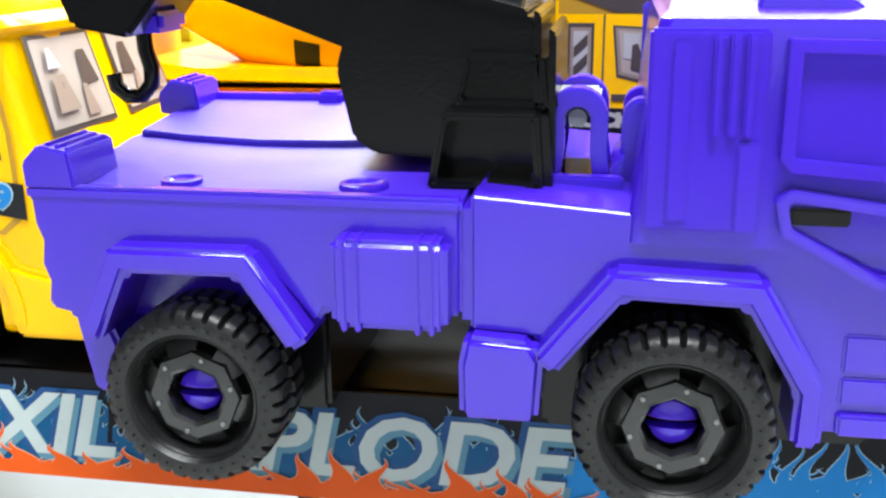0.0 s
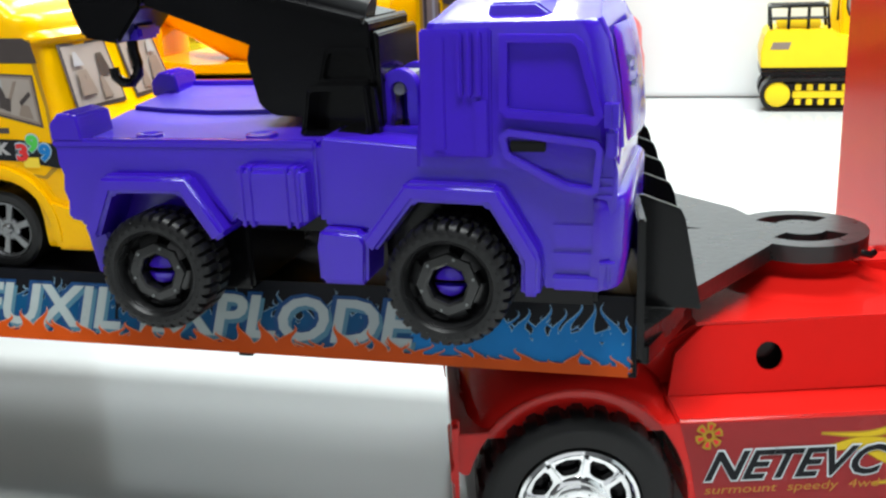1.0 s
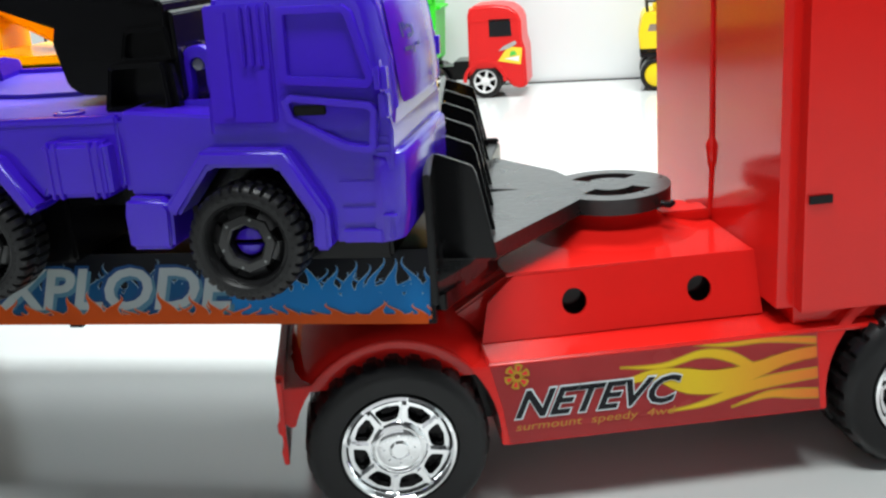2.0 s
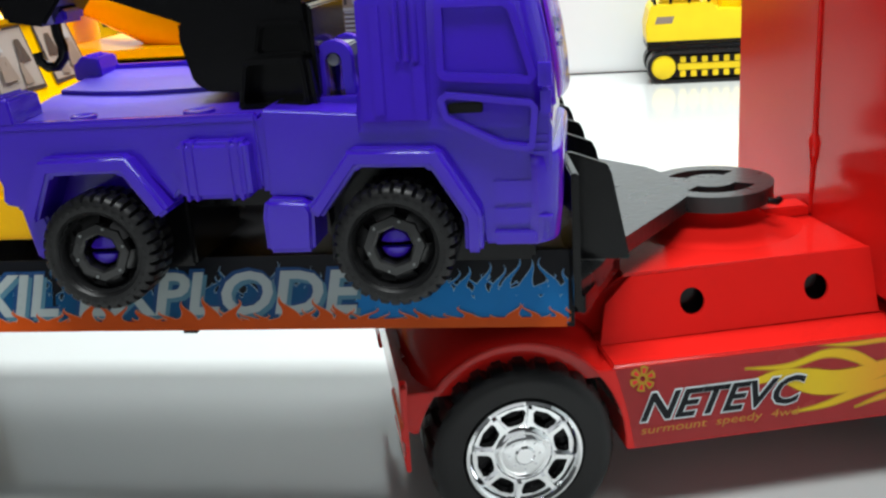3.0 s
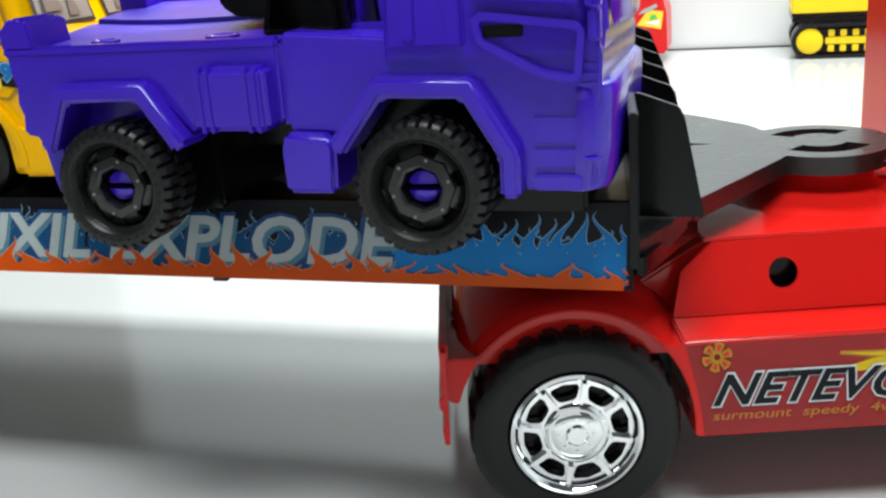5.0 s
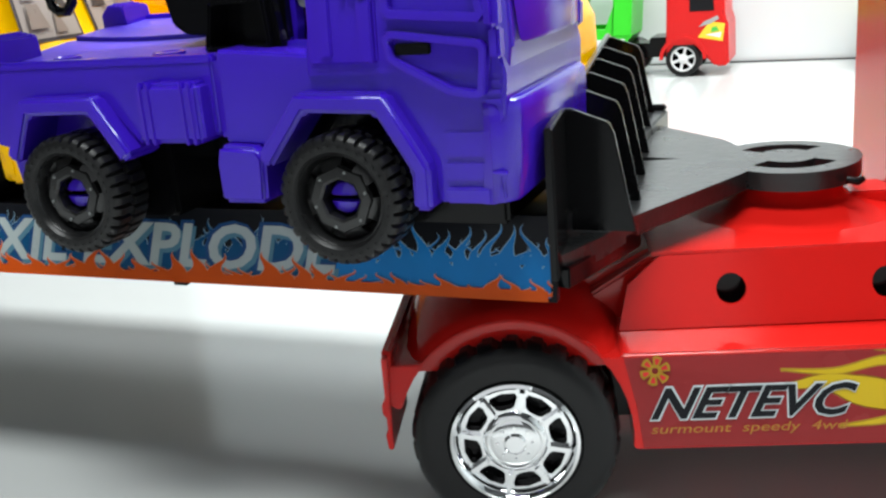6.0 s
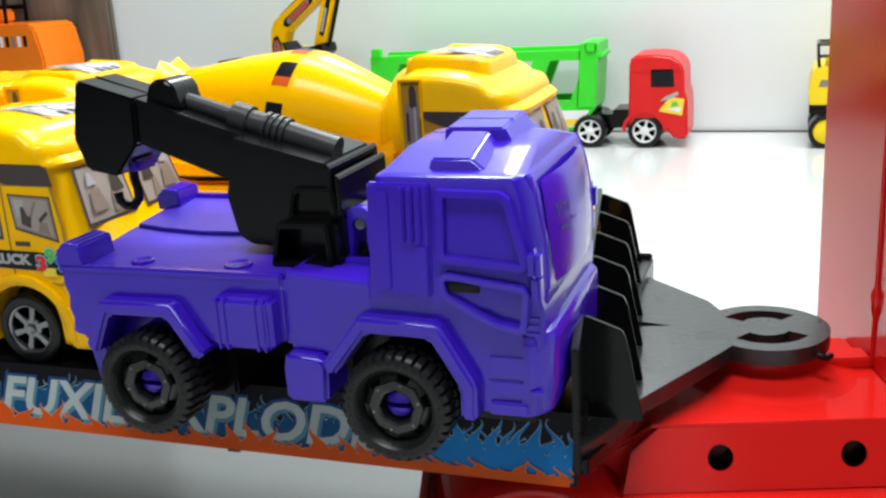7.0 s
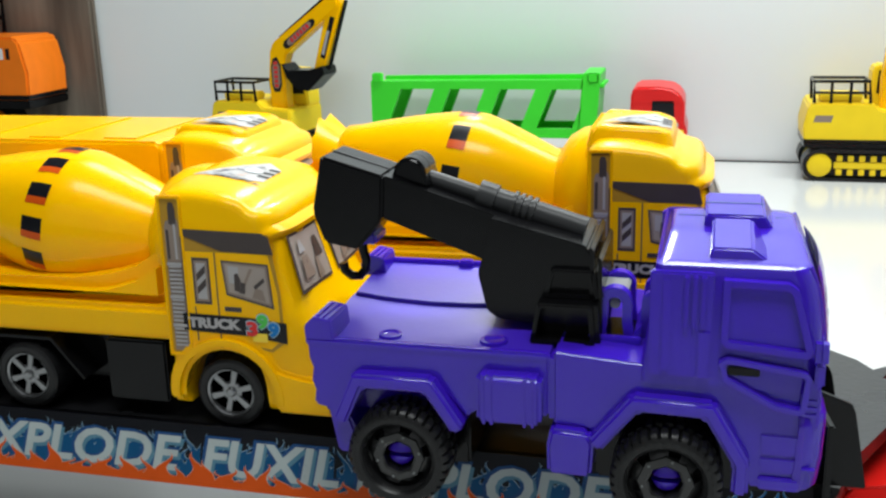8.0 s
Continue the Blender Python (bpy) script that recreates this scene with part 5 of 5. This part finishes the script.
# ---- toys along the wall ----
def excavator(name, at, rz, paint, label, s=1.0, arm=True, back=0.0):
    t = thing(name, at, rz, label=label, category="toy excavator", group="toy excavators by the wall")

    def put(nm, bm, mat, over, lb="", bevel=0.0, angle=35):
        if bevel:
            bmesh.ops.remove_doubles(bm, verts=bm.verts, dist=1e-5)
            bmesh.ops.bevel(bm, geom=[e for e in bm.edges if len(e.link_faces) == 2 and e.calc_face_angle(0) > 0.5], offset=bevel, segments=2, affect="EDGES", clamp_overlap=True)
        return part(nm, turned(bm, Matrix.Scale(s, 4)), mat, over, lb, angle, even=bevel > 0)

    for y0 in (0.0, 5.0):
        o = circle(1.45 + back, 1.45, 1.45, 14, 270, 90) + circle(10.85 + back, 1.45, 1.45, 14, 90, -90)
        belt = put("track", band(o, inset(o, 0.32), y0, y0 + 2.4), RUBBER, t, "black rubber crawler track", 0.04)
        put("track_core", prism(inset(o, 0.5), y0 + 0.35, y0 + 2.2), BLACK, t)
        for x in (1.45 + back, 10.85 + back):
            put("track_wheel", lathe([(0.2, y0 + 0.02), (0.75, y0 + 0.05), (1.05, y0 + 0.12), (1.1, y0 + 0.4), (1.1, y0 + 2.2)], (x, 0, 1.45), 24), paint, t, "drive wheel")
        put("track_beam", box(2.7 + back, 9.6 + back, y0 + 0.18, y0 + 0.5, 1.15, 1.75), paint, t, bevel=0.06)
        for i in range(7):
            put("track_tooth", box(back + 2.9 + 0.95 * i, back + 3.4 + 0.95 * i, y0 + 0.16, y0 + 0.5, 0.55, 1.1), paint, t, bevel=0.05)
            put("track_tooth", box(back + 2.9 + 0.95 * i, back + 3.4 + 0.95 * i, y0 + 0.16, y0 + 0.5, 1.8, 2.35), paint, t, bevel=0.05)
        for i in range(22):
            a = box(back + 0.5 * i + 0.95, back + 0.5 * i + 1.15, y0 - 0.04, y0 + 2.44, 2.86, 3.0)
            put("track_shoe", a, RUBBER, belt) if 1.2 < 0.5 * i + 0.95 < 11 else a.free()
    put("turntable", box(0.0, 9.4, 0.3, 7.1, 2.98, 3.45), BLACK, t, "black turntable plate", 0.08)
    body = put("body", prism([(0.0, 3.45), (-0.1, 5.0), (0.25, 6.7), (0.6, 7.0), (5.6, 7.0), (6.2, 6.4), (9.3, 6.2), (9.4, 3.45)], 0.4, 7.0), paint, t, "moulded body", 0.15)
    put("body_band", box(-0.02, 9.42, 0.34, 7.06, 3.5, 3.75), BLACK, body)
    put("body_print", patch([(0.7, 0.385, 5.3), (2.2, 0.385, 5.3), (2.4, 0.385, 5.9), (0.9, 0.385, 5.9)]), INK_BROWN, body)
    if arm:
        put("cab", prism([(5.8, 6.3), (5.9, 9.6), (6.3, 10.0), (8.6, 9.9), (9.2, 8.2), (9.3, 6.2)], 4.3, 6.9), paint, t, "driver's cab", 0.15)
        put("cab_window", patch([(6.3, 4.28, 7.4), (8.9, 4.28, 7.4), (8.4, 4.28, 9.5), (6.4, 4.28, 9.5)]), INK_BLACK, t)
    rail = put("rack", move(tube([(0.7, 0.6, 7.0), (0.6, 0.6, 8.9), (5.2, 0.6, 8.9), (5.4, 0.6, 7.0)], 0.16, 8), (back, 0, 0)), BLACK, t, "black roof rack")
    for p in (((0.6, 0.6, 8.9), (0.6, 3.8, 8.9)), ((0.6, 3.8, 8.9), (5.2, 3.8, 8.9)), ((0.6, 3.8, 8.9), (0.7, 3.8, 7.0)), ((5.2, 3.8, 8.9), (5.4, 3.8, 7.0)), ((0.65, 0.6, 7.9), (5.3, 0.6, 7.9)), ((2.1, 0.6, 7.0), (2.1, 0.6, 8.9)), ((3.7, 0.6, 7.0), (3.7, 0.6, 8.9)), ((5.2, 0.6, 8.9), (5.2, 3.8, 8.9))):
        put("rack_bar", move(tube(p, 0.14, 8), (back, 0, 0)), BLACK, rail)
    put("engine_cover", box(1.2 + back, 4.8 + back, 1.2, 3.4, 7.0, 7.8), paint, t, bevel=0.15)
    if not arm:
        for i in range(14):
            x = 0.9 + 0.42 * i
            put("body_stripe", patch([(x, 7.03, 5.75), (x + 0.25, 7.03, 5.75), (x + 0.25, 7.03, 6.35), (x, 7.03, 6.35)]), (INK_BLACK, WHITEPL, INK_BROWN)[i % 3], body)
    if arm:
        boom = put("boom", prism([(6.5, 5.6), (6.35, 9.0), (6.65, 11.9), (7.1, 12.8), (13.6, 17.2), (14.5, 17.2), (14.7, 16.4), (14.0, 15.7), (8.6, 11.7), (8.2, 10.6), (8.3, 5.6)], 1.7, 3.3), YELLOW, t, "cranked boom", 0.15)
        for q in ([(7.0, 7.9), (7.6, 7.9), (7.95, 8.6), (7.9, 10.6), (7.5, 11.4), (7.0, 11.2), (6.75, 10.4), (6.75, 8.6)], [(8.3, 12.5), (8.6, 12.2), (9.0, 12.25), (12.0, 14.5), (12.1, 14.9), (11.9, 15.1), (11.5, 15.05), (8.5, 12.95)]):
            put("boom_print", patch([(x, 1.68, z) for x, z in q]), INK_BLACK, boom, "dark printed panel")
            cx, cz = sum(p[0] for p in q) / len(q), sum(p[1] for p in q) / len(q)
            put("boom_print", patch([(cx + 0.76 * (x - cx), 1.665, cz + 0.80 * (z - cz)) for x, z in q]), INK_BROWN, boom, "brownish printed panel")
            ux, uz = (0.0, 1.0) if q[0][1] < 9 else (0.805, 0.593)
            for k in (-1.2, -0.75, -0.3, 0.15, 0.6, 1.05):
                e, f = (cx + ux * k, cz + uz * k), (cx + ux * (k + 0.3), cz + uz * (k + 0.3))
                put("word_bar", patch([(e[0] - 0.22 * uz, 1.65, e[1] + 0.22 * ux), (f[0] - 0.22 * uz, 1.65, f[1] + 0.22 * ux), (f[0] + 0.22 * uz, 1.65, f[1] - 0.22 * ux), (e[0] + 0.22 * uz, 1.65, e[1] - 0.22 * ux)]), INK_RED, boom, "small red printed bar")
        stick = put("stick", prism([(13.6, 17.2), (14.6, 17.5), (14.85, 16.3), (12.5, 9.8), (11.5, 10.1)], 1.9, 3.1), YELLOW, t, "dipper arm", 0.1)
        put("stick_print", patch([(12.35, 1.88, 11.4), (12.85, 1.88, 11.2), (14.2, 1.88, 15.2), (13.7, 1.88, 15.3)]), INK_BLACK, stick)
        put("stick_print", patch([(12.52, 1.865, 11.7), (12.8, 1.865, 11.6), (13.55, 1.865, 13.9), (13.27, 1.865, 14.0)]), INK_GREY, stick)
        put("ram", tube([(15.2, 2.5, 16.8), (13.0, 2.5, 10.2)], 0.2, 10), BLACK, stick, "black hydraulic ram")
        put("ram", tube([(7.6, 2.5, 13.2), (14.0, 2.5, 17.8)], 0.22, 10), BLACK, boom)
        put("bucket", prism([(8.2, 10.8), (8.9, 10.1), (11.4, 10.2), (12.9, 10.6), (13.1, 9.8), (12.2, 9.0), (11.2, 8.1), (9.8, 8.3), (8.8, 9.4)], 1.1, 3.9), BLACK, t, "black toothed bucket", 0.1)
    return t


excavator("toy_excavator", (18.8, 103.5, FLOOR), 0, YELLOWTOY, "lemon yellow toy excavator on black tracks by the white wall", 1.2)
excavator("toy_excavator", (-50.5, 102.0, FLOOR), -8, YELLOWTOY, "lemon yellow toy excavator with raised arm beside the green carrier", 1.19)
orange_toy = excavator("toy_excavator", (-76.7, 112.4, FLOOR), 180, ORANGE, "large orange toy excavator by the wooden panel", 2.3, False, 3.0)
orange_toy.scale = (1, 0.55, 1)

# the green car carrier with its red cab
carrier = thing("toy_car_carrier", (0.1, 103.5, FLOOR), label="green toy car carrier with a red cab and silver wheels", category="toy truck")
carrier.scale = (1.19, 1.19, 1.19)
frame_side = [(-25.4, 3.6), (-25.4, 8.9), (-4.2, 9.1), (-2.9, 9.2), (-3.0, 7.5), (-3.3, 3.6)]
holes = []
for i in range(4):
    x = -23.8 + 5.0 * i
    holes.append([(x, 4.4), (x + 3.4, 4.4), (x + 4.9, 8.15), (x + 1.5, 8.15)])
for y in (0.3, 5.2):
    part("side_frame", holed(frame_side, holes, lambda u, v, d, y=y: (u, y + d, v), 0.5), GREEN, carrier, "green side frame with slanting openings")
part("upper_deck", box(-25.2, -2.4, 0.8, 5.2, 8.3, 8.6), GREEN, carrier, bevel=0.05)
part("front_board", prism([(-4.8, 3.7), (-3.1, 3.7), (-2.7, 9.7), (-4.4, 9.7)], 0.2, 5.8), GREEN, carrier, bevel=0.1)
for x in (-25.2, -3.9):
    part("corner_post", box(x, x + 1.0, 0.1, 0.9, 8.8, 9.7), GREEN, carrier, bevel=0.1)
skirt_side = part("side_skirt", prism([(-25.0, 1.6), (-25.0, 3.8), (-3.0, 3.8), (-4.6, 1.6)], 0.25, 5.7), GREEN, carrier, bevel=0.06)
part("skirt_print", patch([(-24.5, 0.23, 1.9), (-4.8, 0.23, 1.9), (-3.6, 0.23, 3.5), (-24.5, 0.23, 3.5)]), WHITEPL, skirt_side, "white sticker with red and yellow shapes")
part("skirt_print", patch([(-24.0, 0.22, 2.0), (-6.0, 0.22, 2.0), (-7.6, 0.22, 2.9), (-23.0, 0.22, 2.9)]), INK_RED, skirt_side)
part("skirt_print", patch([(-9.5, 0.21, 2.0), (-5.2, 0.21, 2.0), (-4.6, 0.21, 2.7), (-9.0, 0.21, 2.5)]), INK_YELLOW, skirt_side)
part("coupling", box(-5.0, 3.0, 1.6, 4.4, 1.6, 2.9), BLACK, carrier, "black coupling frame", bevel=0.1)
part("coupling_plate", box(-1.6, 0.6, 1.2, 4.8, 2.8, 3.4), BLACK, carrier, bevel=0.1)
cabc = part("cab", prism([(0.0, 1.6), (0.15, 7.9), (0.5, 8.45), (2.6, 8.5), (3.9, 8.3), (4.7, 7.8), (5.05, 7.0), (5.1, 5.2), (5.35, 4.4), (5.4, 0.9), (4.3, 0.8), (2.6, 2.6), (0.8, 2.6)], 0.0, 6.0), REDTOY, carrier, "red cab", bevel=0.2, segs=3)
part("cab_window", prism([(2.1, 5.6), (4.2, 5.6), (4.1, 7.2), (2.1, 7.2)], -0.03, 0.1), INK_BLACK, cabc, "dark side window", bevel=0.03)
part("cab_print", patch([(2.8, -0.02, 3.4), (4.9, -0.02, 3.0), (5.1, -0.02, 4.5), (3.8, -0.02, 4.7)]), INK_YELLOW, cabc, "yellow flame sticker")
part("cab_print", patch([(3.4, -0.03, 3.6), (4.7, -0.03, 3.3), (4.8, -0.03, 3.8)]), WHITEPL, cabc)
part("cab_print", patch([(2.9, -0.035, 4.3), (3.8, -0.035, 4.5), (4.6, -0.035, 4.9), (4.5, -0.035, 5.2), (3.4, -0.035, 4.75)]), INK_GREY, cabc)
part("cab_print", patch([(3.9, -0.04, 3.8), (4.6, -0.04, 3.9), (4.4, -0.04, 4.3), (4.0, -0.04, 4.2)]), INK_GREEN, cabc)
part("cab_seam", box(0.2, 5.05, -0.03, 0.05, 7.0, 7.08), REDTOY, cabc)
part("cab_arch", prism(circle(1.5, 1.55, 2.05, 14, 180, 0) + circle(1.5, 1.55, 1.75, 14, 0, 180), -0.1, 0.4), REDTOY, cabc, "red wheel arch")
for x in (1.5, -3.6, -19.0, -22.0):
    small_wheel(carrier, (x, 0.0, 1.55), False, 1.55, WHITEPL)
    small_wheel(carrier, (x, 6.0, 1.55), True, 1.55, WHITEPL)
